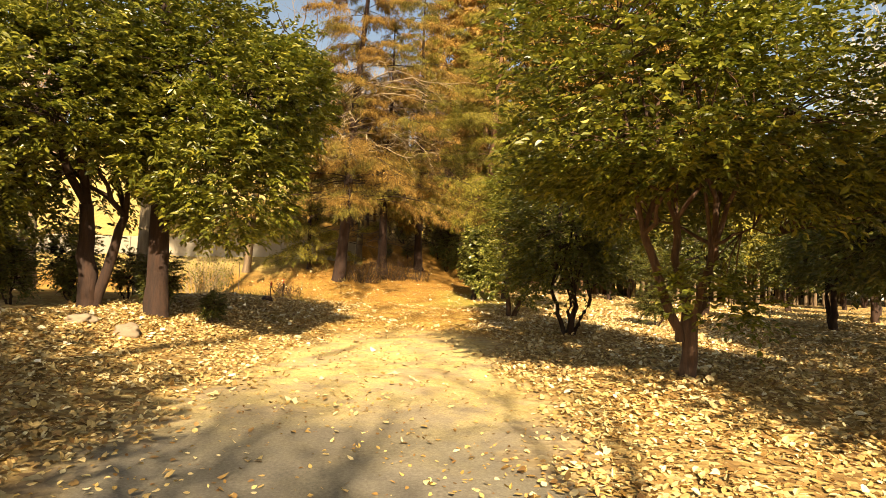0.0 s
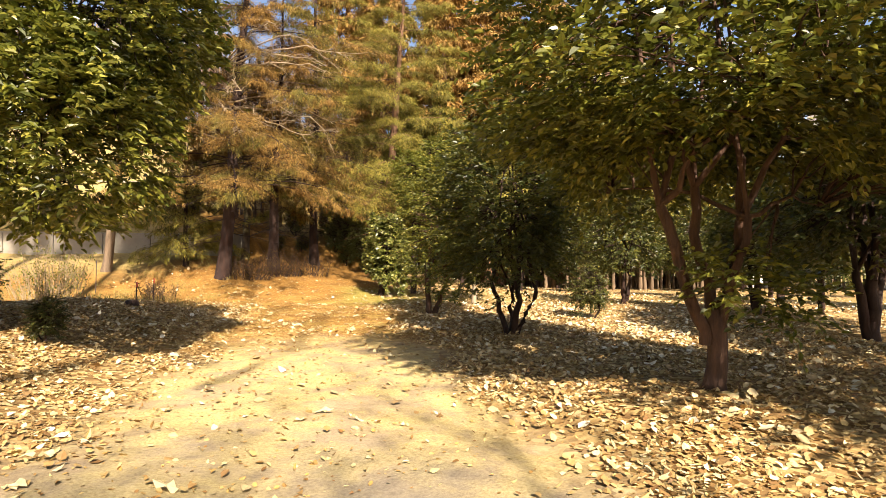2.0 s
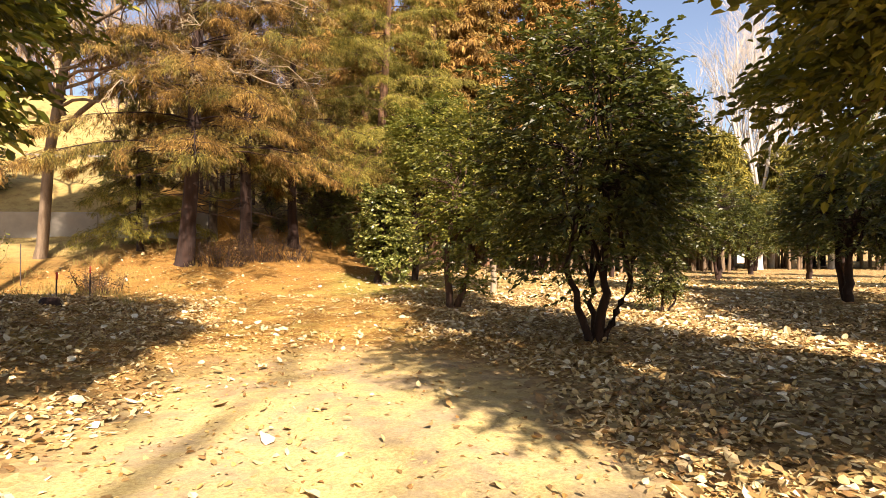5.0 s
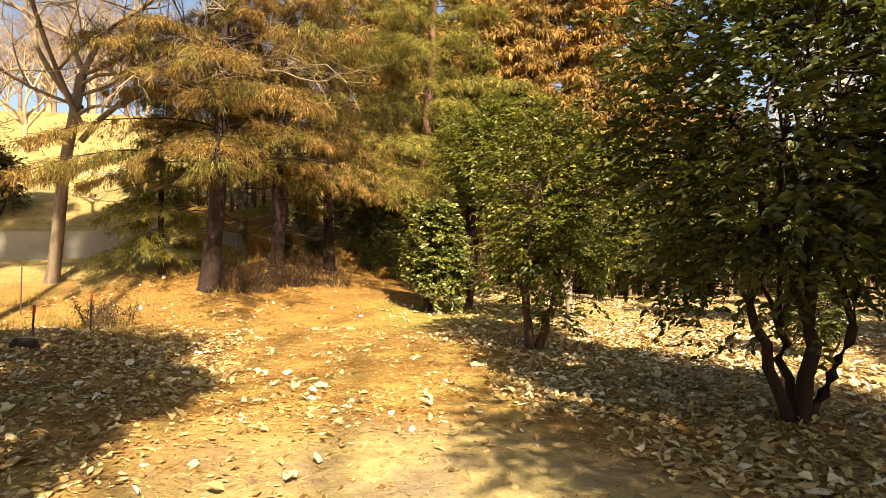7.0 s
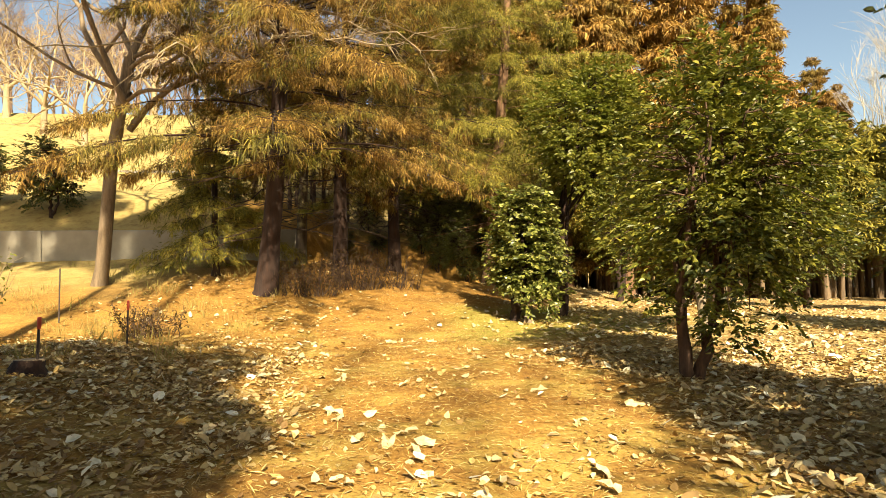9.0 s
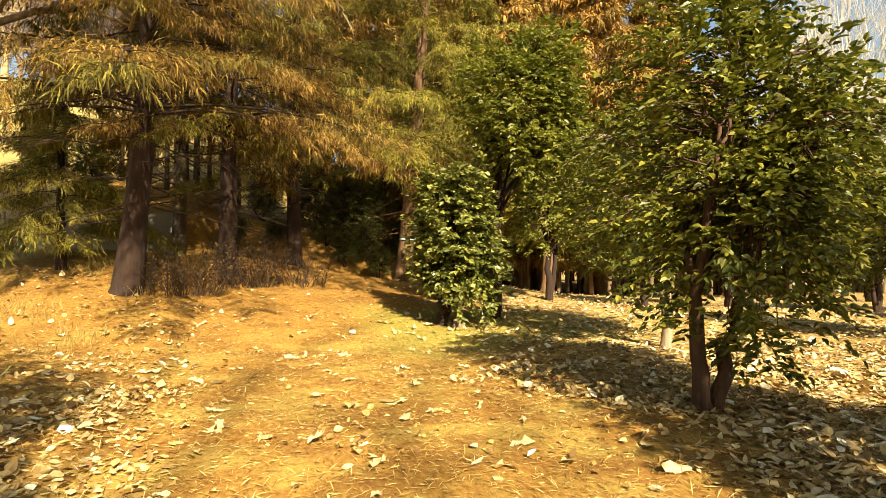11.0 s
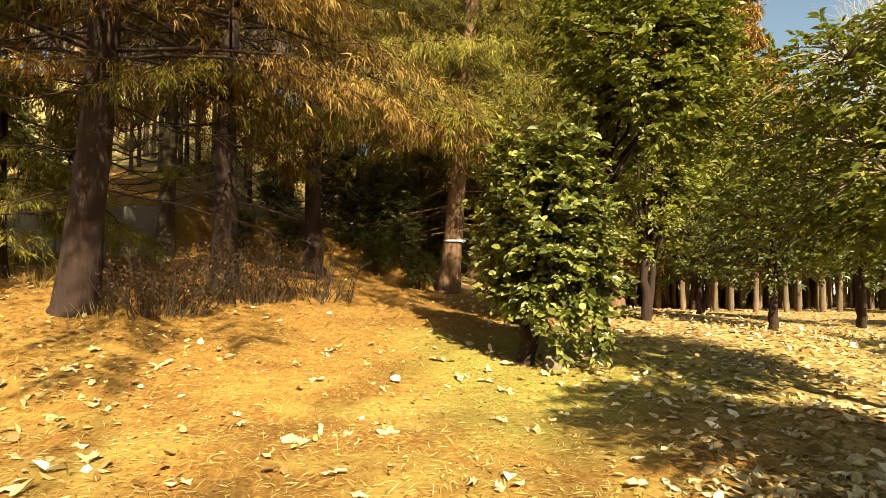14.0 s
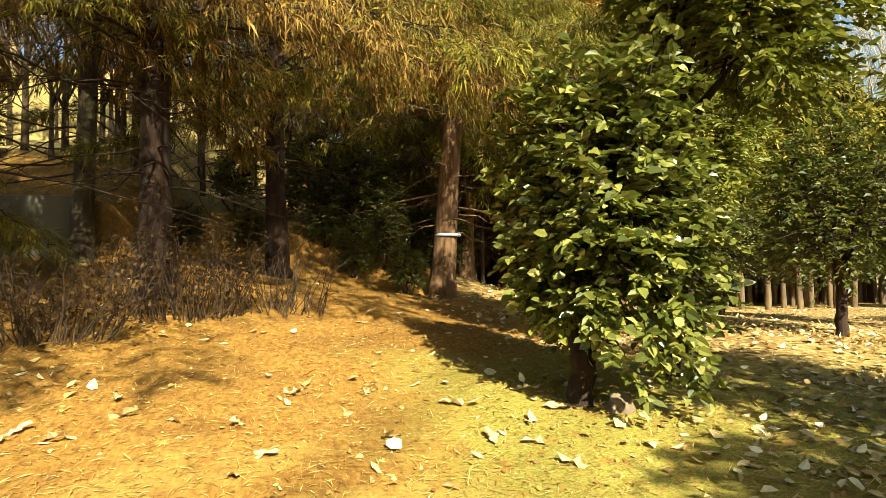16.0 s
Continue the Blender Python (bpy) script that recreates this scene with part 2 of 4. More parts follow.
    c = mixc(t, on_path, c, path)
    t.links.new(c, b.inputs["Base Color"])
    b.inputs["Roughness"].default_value = 0.95
    b.inputs["Specular IOR Level"].default_value = 0.15
    h = mathn(t, "ADD", mathn(t, "MULTIPLY", vor.outputs["Distance"], mathn(t, "SUBTRACT", 1.0, mathn(t, "MAXIMUM", on_path, mathn(t, "MULTIPLY", needles, 0.85)))), mathn(t, "MULTIPLY", fine, 0.5))
    bump(t, b, h, 0.6, 0.035)
    return m


M_GROUND = ground_material()


def plain(name, col, rough=0.7, var=0.3, scale=4.0):
    m, t, b, out = material(name)
    n = noise_tex(t, scale, 6, 0.7)
    c = mixc(t, mathn(t, "MULTIPLY", n, var * 2), col, tuple(v * 0.4 for v in col))
    t.links.new(c, b.inputs["Base Color"])
    b.inputs["Roughness"].default_value = rough
    bump(t, b, noise_tex(t, scale * 8, 5), 0.4, 0.01)
    return m


M_CONCRETE = plain("weathered_concrete", (0.33, 0.29, 0.22), 0.9, 0.42, 1.6)
M_WALLWHITE = plain("white_render", (0.72, 0.70, 0.66), 0.8, 0.12)
M_ROOF = plain("grey_roof", (0.16, 0.16, 0.17), 0.7, 0.2)
M_GLASS = plain("dark_pane", (0.04, 0.05, 0.06), 0.1, 0.1)
M_STAKE = plain("weathered_stake", (0.36, 0.26, 0.15), 0.85, 0.35, 12)
M_STAKE_DARK = plain("dark_stake", (0.06, 0.04, 0.03), 0.8, 0.2, 12)
M_RED = plain("red_marker", (0.50, 0.05, 0.02), 0.5, 0.1, 12)
M_BAND = plain("pale_blue_tape", (0.55, 0.66, 0.72), 0.5, 0.1, 9)
M_ROCK = plain("brown_rock", (0.27, 0.20, 0.13), 0.9, 0.4, 7)


# ---- terrain ----
def sm(a):
    a = np.clip(a, 0, 1)
    return a * a * (3 - 2 * a)


def height(x, y):
    """Ground height in metres: flat lawn, a bank beside it, a wooded rise and a hill beyond the low wall."""
    x, y = np.asarray(x, float), np.asarray(y, float)
    g = -0.1 + 0.62 * sm((-x - 2.9) / 4.2) * (1 - 0.75 * sm((y - 16) / 9))
    d = np.clip(y - 24.5, 0, None)
    d2 = np.clip(d, 0, 8.5)
    k = np.interp(x, [-4, 0.0, 3.0, 6.0, 11.0, 16.0], [0.155, 0.098, 0.062, 0.045, 0.0, -0.016])
    g = g + k * (d2 + 0.035 * d2 * d2)
    left = sm((8.0 - x) / 11.0)
    up = 1.0 * sm((y - 33.0) / 0.25) * sm((-3.8 - x) / 0.8)
    hill = np.interp(y, [34.3, 37.0, 43.5, 44.0, 60, 90, 150, 400], [0, 1.5, 3.1, 4.0, 11.0, 17.0, 20.0, 20.0])
    g = g + up + left * hill + (1 - left) * np.interp(y, [33, 60, 120, 400], [0, -0.3, -1.0, -1.0])
    g = g - 0.012 * np.clip(x - 6, 0, 40)
    g = g + 0.17 * np.exp(-((x - 3.4) ** 2 + (y - 8.2) ** 2) / 2.2)
    g = g + 0.035 * np.sin(x * 0.9 + 1.3) * np.sin(y * 0.7) + 0.02 * np.sin(x * 2.3 + y * 1.9)
    return g


def gz(x, y):
    return float(height(x, y))


def mesh_object(name, verts, faces, mat, parent=None, smooth=True):
    """One mesh from arrays; faces is (n, 3) or (n, 4)."""
    me = bpy.data.meshes.new(name)
    verts = np.asarray(verts, np.float32)
    faces = np.asarray(faces, np.int32)
    n, k = faces.shape
    me.vertices.add(len(verts))
    me.vertices.foreach_set("co", verts.ravel())
    me.loops.add(n * k)
    me.loops.foreach_set("vertex_index", faces.ravel())
    me.polygons.add(n)
    me.polygons.foreach_set("loop_start", np.arange(0, n * k, k, dtype=np.int32))
    me.polygons.foreach_set("use_smooth", np.full(n, smooth))
    me.update(calc_edges=True)
    me.validate()
    me.materials.append(mat)
    ob = new(name, me)
    if parent is not None:
        ob.parent = parent
    return ob


def part(name, bm, mat, parent, label=""):
    me = bpy.data.meshes.new(name)
    bm.to_mesh(me)
    bm.free()
    me.materials.append(mat)
    ob = new(name, me)
    ob.parent = parent
    return tagged(ob, label)


def thing(name, x, y, z=None, label="", category="", group="", kind=""):
    e = new(name)
    e.location = (x, y, gz(x, y) if z is None else z)
    return tagged(e, label, category, group, kind)


def axis_steps(fine_lo, fine_hi, step, far_lo, far_hi):
    mid = np.arange(fine_lo, fine_hi + 1e-6, step)
    lo = fine_lo - np.geomspace(step, fine_lo - far_lo, 30)
    hi = fine_hi + np.geomspace(step, far_hi - fine_hi, 30)
    return np.concatenate([lo[::-1], mid, hi])


gx, gy = axis_steps(-16, 16, 0.25, -420, 420), axis_steps(-4, 46, 0.25, -420, 600)
GX, GY = np.meshgrid(gx, gy)
GZ = height(GX, GY) + 0.018 * np.sin(GX * 7.1 + 2 * np.sin(GY * 3.3)) * np.sin(GY * 6.3 + GX)
nx, ny = len(gx), len(gy)
gi = np.arange(nx * ny).reshape(ny, nx)
gf = np.stack([gi[:-1, :-1], gi[:-1, 1:], gi[1:, 1:], gi[1:, :-1]], -1).reshape(-1, 4)
ground = mesh_object("ground", np.stack([GX, GY, GZ], -1).reshape(-1, 3), gf, M_GROUND)
tagged(ground, "woodland floor of worn earth path, leaf litter and pine needles", "ground", kind="structure")


# ---- plant building ----
def unit(v):
    return v / np.maximum(np.linalg.norm(v, axis=-1, keepdims=True), 1e-9)


def leaves(P, D, N, L, W, curl=0.15, six=True, fold=1.0):
    """Leaf blades at P along D with normal near N, folded along the midrib."""
    D = unit(D)
    S = unit(np.cross(D, N))
    N = np.cross(S, D)
    L, W = np.broadcast_to(L, (len(P),))[:, None], np.broadcast_to(W, (len(P),))[:, None]
    curl, fold = np.broadcast_to(curl, (len(P),))[:, None], np.broadcast_to(fold, (len(P),))[:, None]
    if six:
        t = [(0, 0, 0), (0.3, 1, 0.13 * fold), (0.68, 0.8, 0.12 * fold - 0.4 * curl), (1, 0, -curl), (0.68, -0.8, 0.12 * fold - 0.4 * curl), (0.3, -1, 0.13 * fold)]
        q = np.array([[0, 1, 2, 3], [0, 3, 4, 5]])
    else:
        t = [(0, 0, 0), (0.45, 1, 0.1), (1, 0, -curl), (0.45, -1, 0.1)]
        q = np.array([[0, 1, 2, 3]])
    V = np.stack([P + D * (L * a) + S * (W * s) + N * (L * c) for a, s, c in t], 1)
    F = (np.arange(len(P))[:, None, None] * len(t) + q[None]).reshape(-1, 4)
    return V.reshape(-1, 3), F


def tube(pts, radii, sides=8, wob=0.0, rng=RNG):
    """A tapered tube along points."""
    pts, radii = np.asarray(pts, float), np.asarray(radii, float)
    tan = unit(np.gradient(pts, axis=0))
    ref = np.where(np.abs(tan[:, 2:3]) > 0.9, np.array([[1.0, 0, 0]]), np.array([[0, 0, 1.0]]))
    u = unit(np.cross(tan, ref))
    v = np.cross(tan, u)
    a = np.linspace(0, 2 * np.pi, sides, endpoint=False)
    r = radii[:, None] * (1 + wob * rng.standard_normal((len(pts), sides)))
    V = pts[:, None] + r[..., None] * (np.cos(a)[None, :, None] * u[:, None] + np.sin(a)[None, :, None] * v[:, None])
    n = len(pts)
    i = np.arange(n * sides).reshape(n, sides)
    F = np.stack([i[:-1], np.roll(i[:-1], -1, 1), np.roll(i[1:], -1, 1), i[1:]], -1).reshape(-1, 4)
    return V.reshape(-1, 3), F


def join(lst):
    V, F, o = [], [], 0
    for v, f in lst:
        V.append(v)
        F.append(f + o)
        o += len(v)
    return np.concatenate(V), np.concatenate(F)


def bend(a, b, n, sag, rng, jit):
    """Points from a to b with a bow of sag metres upward and some unevenness."""
    s = np.linspace(0, 1, n)[:, None]
    p = a + (b - a) * s
    p[:, 2] += sag * np.sin(np.pi * s[:, 0])
    j = rng.standard_normal((n, 3)) * jit
    j[0] = j[-1] = 0
    return p + j


def lobes(dirs, rng, amount):
    """An uneven crown outline: radius factor by direction."""
    f = np.ones(len(dirs))
    for _ in range(7):
        w, ph = rng.standard_normal(3) * 2.6, rng.uniform(0, 6.3)
        f += amount / 3 * np.sin(dirs @ w + ph)
    return f


def sprays(C, OUT, rng, per, size, length, width, droop=0.1, six=True):
    """Leaves set along short twigs that start at C and point OUT; returns blades and twigs."""
    n = len(C)
    s = np.tile(np.linspace(0.12, 1.0, per), n) + rng.uniform(-0.05, 0.05, n * per)
    c, o = np.repeat(C, per, 0), np.repeat(OUT, per, 0)
    up = np.array([[0, 0, 1.0]])
    side = unit(np.cross(o, up) + 1e-4)
    sgn = np.where(np.arange(n * per) % 2, 1.0, -1.0)[:, None]
    P = c + o * (s * size)[:, None] + np.array([0, 0, -1.0]) * (droop * size * s ** 2)[:, None]
    P = P + rng.standard_normal(P.shape) * 0.018
    D = o * 0.75 + side * sgn * rng.uniform(0.4, 1.1, (n * per, 1)) + np.array([0, 0, -1.0]) * rng.uniform(-0.15, 0.5, (n * per, 1))
    N = up + rng.standard_normal(P.shape) * 0.55 + o * 0.25
    L = length * rng.uniform(0.65, 1.25, n * per)
    return leaves(P, D, N, L, L * width, 0.12, six)


def broadleaf(name, x, y, label, group="", stems=((0, 0, 0.13),), fork=1.1, centre=(0, 0, 3.2), radius=(2.2, 2.2, 2.2), clusters=900, per=14,
              leaf=0.10, width=0.24, spray=0.42, mat=None, bark=None, seed=1, lobe=0.28, lean=(0, 0), inner=0.45, six=True, category="tree", gaps=0.0, bole=0.0, bole_r=0.13, extra=(), under=1.0):
    """A broadleaved evergreen: stems that fork into limbs, and a crown of leafy sprays."""
    rng = np.random.default_rng(seed)
    root = thing(name, x, y, gz(x, y) - 0.04, label, category, group)
    mat, bark = mat or M_LEAF_GLOSSY, bark or M_BARK_DARK
    c, r = np.array(centre, float), np.array(radius, float)
    d = unit(rng.standard_normal((clusters * 2, 3)))
    d = d[d[:, 2] > -0.8][:clusters]
    rad = rng.uniform(inner ** 2, 1, len(d)) ** 0.5 * np.clip(lobes(d, rng, lobe), 0.45, 1.35)
    P = c + d * rad[:, None] * r * np.where(d[:, 2:3] < 0, np.array([[1, 1, under]]), np.ones((1, 3)))
    if gaps > 0:
        g = np.sin(P[:, 0] * 2.1 + seed) * np.sin(P[:, 1] * 2.3) * np.sin(P[:, 2] * 2.6 + 1)
        P, d = P[g < 0.75 - gaps], d[g < 0.75 - gaps]
    low = 0.25
    keep = P[:, 2] > low
    P, d = P[keep], d[keep]
    for ex, ey, ez, er, en in extra:
        dd = unit(rng.standard_normal((en, 3)))
        P, d = np.concatenate([P, np.array([ex, ey, ez]) + dd * er]), np.concatenate([d, dd])
    # stems and limbs
    forkp = []
    if bole:
        zz = np.array([-0.15, 0.0, 0.12, 0.4 * bole, 0.75 * bole, bole, bole + 0.12])
        V, F = tube(np.stack([0.03 * np.sin(zz * 4), 0.02 * np.cos(zz * 5), zz], 1), bole_r * np.array([1.5, 1.28, 1.08, 0.98, 0.97, 1.08, 0.7]), 12, 0.04, rng)
        mesh_object("trunk", V, F, bark, root)
    for sx, sy, sr in stems:
        tip = np.array([sx * 3.2 + lean[0], sy * 3.2 + lean[1], fork + 0.25 * rng.uniform(-1, 1)])
        base = np.array([sx * 0.55, sy * 0.55, bole * 0.86])
        pts = bend(base, tip, 7, 0.0, rng, 0.022)
        pts = np.concatenate([[base + [0, 0, -0.15]], pts])
        rr = np.concatenate([[sr * (1.0 if bole else 1.7)], np.linspace(sr * (1.05 if bole else 1.25), sr * 0.82, 7)])
        V, F = tube(pts, rr, 10, 0.05, rng)
        mesh_object("stem" if bole else "trunk", V, F, bark, root)
        forkp.append((tip, sr * 0.8))
    limbs, tips = [], []
    for i, (fp, fr) in enumerate(forkp):
        nl = max(3, 9 // len(forkp))
        for j in range(nl):
            a = 2 * np.pi * (j + rng.uniform(0, 0.7)) / nl + i
            e = c + np.array([np.cos(a) * r[0] * 0.5, np.sin(a) * r[1] * 0.5, rng.uniform(-0.35, 0.65) * r[2]])
            if j == 0:
                e = c + np.array([0, 0, r[2] * 0.72])
            pts = bend(fp, e, 7, 0.12, rng, 0.05)
            limbs.append((pts, np.linspace(fr * 0.75, fr * 0.16, 7)))
            tips.append(pts[3:])
    tips = np.concatenate(tips)
    for pts, rr in limbs:
        V, F = tube(pts, rr, 7, 0.03, rng)
        mesh_object("limb", V, F, bark, root)
    # twigs reach from the limbs to the sprays
    tw = []
    for q in P[:: max(1, len(P) // 260)]:
        a = tips[np.argmin(((tips - q) ** 2).sum(1))]
        tw.append(tube(bend(a, q, 5, 0.06, rng, 0.03), np.linspace(0.014, 0.004, 5), 4))
    V, F = join(tw)
    tagged(mesh_object("twig_tangle", V, F, bark, root), kind="stuff")
    out = unit(d * np.array([1, 1, 0.45]) + rng.standard_normal(d.shape) * 0.35 + np.array([0, 0, 0.12]))
    V, F = sprays(P - out * spray * 0.5, out, rng, per, spray, leaf, width, 0.25, six)
    mesh_object("crown", V, F, mat, root, smooth=False)
    return root


def conifer(name, x, y, label, group="", h=17.0, r0=0.36, low=2.4, reach=3.6, whorls=20, per=5, dens=7.0, points=5, blades=8, blade=0.24, bw=0.010, mat=None, bark=None,
            seed=1, droop=0.2, shape=0.8, hang=0.8, dead=0, flare=1.7, spread=0.34, bias=(0.0, 0.0), bare=0.28, lean=(0.0, 0.0), crowd=1.05):
    """A tall conifer: a tapered trunk, separate drooping boughs with side branchlets, and needle strands that hang from them."""
    rng = np.random.default_rng(seed)
    root = thing(name, x, y, gz(x, y) - 0.05, label, "tree", group)
    mat, bark = mat or M_NEEDLE_GREEN, bark or M_BARK_CEDAR
    down = np.array([0, 0, -1.0])

    def axis(z):
        return np.stack([lean[0] * z + 0.05 * np.sin(z * 0.6 + seed), lean[1] * z + 0.05 * np.cos(z * 0.5 + seed), z], -1)

    zz = np.array([-0.2, 0.0, 0.12, 0.3, 0.7, 1.6, 3.0, h * 0.4, h * 0.7, h])
    rr = np.array([flare * 1.2, flare * 1.05, flare * 0.9, 1.3, 1.12, 1.0, 0.92, 0.68, 0.36, 0.03]) * r0
    V, F = tube(axis(zz), rr, 14, 0.05, rng)
    mesh_object("trunk", V, F, bark, root)
    C, O, SC, limbs = [], [], [], []
    s = np.linspace(0, 1, 7)
    for w in range(whorls):
        u = w / (whorls - 1)
        hz = low + (h - low - 0.4) * u ** crowd
        ln = reach * (1 - u) ** shape + 0.35
        for k in range(per):
            a = 2 * np.pi * (k + rng.uniform(0, 0.8)) / per + w * 1.7
            l = ln * rng.uniform(0.5, 1.2) * (1 + bias[0] * np.cos(a) + bias[1] * np.sin(a))
            b0 = axis(np.array(hz + rng.uniform(-0.35, 0.35)))
            dirv = np.array([np.cos(a), np.sin(a), 0])
            p = b0 + dirv * (s * l)[:, None] - down * (0.16 * l * s * (1 - u) - (droop + 0.1 * (1 - u) ** 3) * 1.6 * l * s ** 2 + 0.07 * l * s ** 3)[:, None]
            p += rng.standard_normal((7, 3)) * 0.04 * s[:, None]
            limbs.append(tube(p, np.linspace(0.02 + 0.03 * (1 - u), 0.006, 7) * (r0 / 0.36), 4))
            nb = int(dens * l * (0.85 + 0.9 * u)) + 3
            q = np.sort(rng.uniform(bare, 1.0, nb))
            side = np.array([-dirv[1], dirv[0], 0]) * np.where(np.arange(nb) % 2, 1.0, -1.0)[:, None]
            bd = unit(dirv * rng.uniform(0.4, 0.9, (nb, 1)) + side * rng.uniform(0.5, 1.1, (nb, 1)) + down * rng.uniform(0.0, 0.5, (nb, 1)))
            bl = (spread * l * (1.08 - q) + 0.3) * rng.uniform(0.6, 1.2, nb)
            bp = np.stack([np.interp(q, s, p[:, i]) for i in range(3)], 1)
            if l > 1.2:
                for i in range(0, nb, 3):
                    limbs.append(tube(np.stack([bp[i], bp[i] + bd[i] * bl[i] * 0.5 + down * 0.03 * bl[i], bp[i] + bd[i] * bl[i] + down * 0.2 * bl[i]]), np.array([0.009, 0.006, 0.003]), 3))
            f = np.linspace(0.15, 1.0, points)[None, :, None]
            c = bp[:, None] + bd[:, None] * (bl[:, None, None] * f) + down * (0.2 * bl[:, None, None] * f ** 2)
            C.append(c.reshape(-1, 3))
            O.append(np.repeat(bd, points, 0))
            SC.append(np.full(nb * points, 0.7 + 0.3 * (1 - u)))
    V, F = join(limbs)
    tagged(mesh_object("limb_tangle", V, F, bark, root), kind="stuff")
    C, O, SC = np.concatenate(C), np.concatenate(O), np.concatenate(SC)
    n = len(C) * blades
    c, o, sc = np.repeat(C, blades, 0), np.repeat(O, blades, 0), np.repeat(SC, blades)
    jit = rng.standard_normal((n, 3))
    D = o * rng.uniform(0.4, 1.2, (n, 1)) + jit * 0.38 + down * rng.uniform(0.0, 1.0, (n, 1)) ** 1.5 * hang * 1.5
    N = np.array([[0, 0, 1.0]]) + rng.standard_normal((n, 3)) * 0.5 + o * 0.4
    L = blade * sc * rng.uniform(0.45, 1.3, n)
    V, F = leaves(c + jit * 0.12 * blade, D, N, L, bw * rng.uniform(0.6, 1.3, n), 0.2, False)
    mesh_object("crown", V, F, mat, root, smooth=False)
    if dead:
        dl = []
        for k in range(dead):
            a, hz = rng.uniform(0, 6.3), rng.uniform(1.6, low + 1.5)
            e = axis(np.array(hz)) + np.array([np.cos(a), np.sin(a), -0.25]) * rng.uniform(0.6, 3.2)
            p = bend(axis(np.array(hz)), e, 6, 0.06, rng, 0.05)
            dl.append(tube(p, np.linspace(0.02, 0.004, 6), 4))
            for _ in range(3):
                i = rng.integers(2, 6)
                dl.append(tube(bend(p[i], p[i] + (e - p[0]) * 0.25 + rng.standard_normal(3) * 0.22, 4, 0.02, rng, 0.02), np.linspace(0.007, 0.002, 4), 3))
        V, F = join(dl)
        tagged(mesh_object("dead_twig_tangle", V, F, bark, root), kind="stuff")
    return root


def bare_tree(name, x, y, label, group="", h=9.0, r0=0.2, seed=1, bark=None, spread=0.6, depth=4, lean=(0.0, 0.0), first=0.35, group_twig=3, wander=0.16, category="tree", long_limbs=()):
    """A leafless tree: trunk and limbs that divide into fine twigs."""
    rng = np.random.default_rng(seed)
    root = thing(name, x, y, gz(x, y) - 0.05, label, category, group)
    bark = bark or M_BARK_PALE
    V, F = tube(np.array([[0, 0, -0.2], [0, 0, 0.0], [lean[0] * 0.1, lean[1] * 0.1, 0.5], [lean[0] * 0.4, lean[1] * 0.4, h * first * 0.55], [lean[0], lean[1], h * first]]),
                np.array([1.6, 1.35, 1.1, 1.0, 0.85]) * r0, 12, 0.03, rng)
    mesh_object("trunk", V, F, bark, root)
    tubes = {1: [], 2: []}

    def grow(p, d, length, r, lev):
        n = 6
        pts = [p]
        for i in range(n):
            d = d + rng.standard_normal(3) * wander
            d[2] += 0.04
            d = d / np.linalg.norm(d)
            pts.append(pts[-1] + d * length / n)
        pts = np.array(pts)
        tubes[1 if lev < 2 else 2].append(tube(pts, np.linspace(r, r * 0.45, n + 1), 7 if lev < 2 else 4))
        if lev >= depth:
            return
        kids = 3 if lev < depth - 1 else group_twig
        for k in range(kids):
            i = rng.integers(2, n + 1)
            side = rng.standard_normal(3)
            side -= d * (side @ d)
            side /= np.linalg.norm(side)
            nd = d + side * rng.uniform(0.5, 1.0) * spread * 1.4
            grow(pts[i], nd / np.linalg.norm(nd), length * rng.uniform(0.5, 0.75), r * 0.5, lev + 1)

    top = np.array([lean[0], lean[1], h * first])
    for k in range(5):
        a = 2 * np.pi * k / 5 + rng.uniform(0, 0.9)
        dd = np.array([np.cos(a) * spread, np.sin(a) * spread, 1.0 if k else 2.2])
        grow(top * np.array([1, 1, 1 - 0.08 * k]), dd / np.linalg.norm(dd), h * (0.42 if k else 0.5), r0 * 0.6, 0)
    for dx, dy, dz, ln, hz in long_limbs:
        v = np.array([dx, dy, dz], float)
        grow(np.array([lean[0] * hz, lean[1] * hz, h * first * hz]), v / np.linalg.norm(v), ln, r0 * 0.36, 1)
    for V, F in tubes[1]:
        mesh_object("limb", V, F, bark, root)
    V, F = join(tubes[2])
    tagged(mesh_object("twig_tangle", V, F, bark, root), kind="stuff")
    return root


def at(x, y, yaw=0.0, s=1.0, dz=-0.05):
    return Matrix.Translation((x, y, gz(x, y) + dz)) @ Matrix.Rotation(yaw, 4, "Z") @ Matrix.Diagonal((s, s, s, 1))


# ---- evergreen trees on the lawn ----
broadleaf("camellia_tree", 3.4, 8.22, "broad evergreen camellia tree with forked reddish trunk over leaf litter", stems=((-0.2, 0.0, 0.066), (-0.04, 0.05, 0.06), (0.13, 0.04, 0.07), (0.05, -0.1, 0.048)),
          bole=0.78, bole_r=0.105, fork=2.05, centre=(-0.05, 0.05, 3.1), radius=(2.45, 2.65, 3.1), under=0.36, clusters=3900, per=15, leaf=0.098, width=0.26, spray=0.5, bark=M_BARK_RED, mat=M_LEAF_GLOSSY, seed=11, lobe=0.4, gaps=0.08, extra=((-0.15, -0.5, 1.3, 0.3, 22), (0.55, -0.35, 1.15, 0.36, 26), (0.8, -0.1, 0.9, 0.25, 12)))
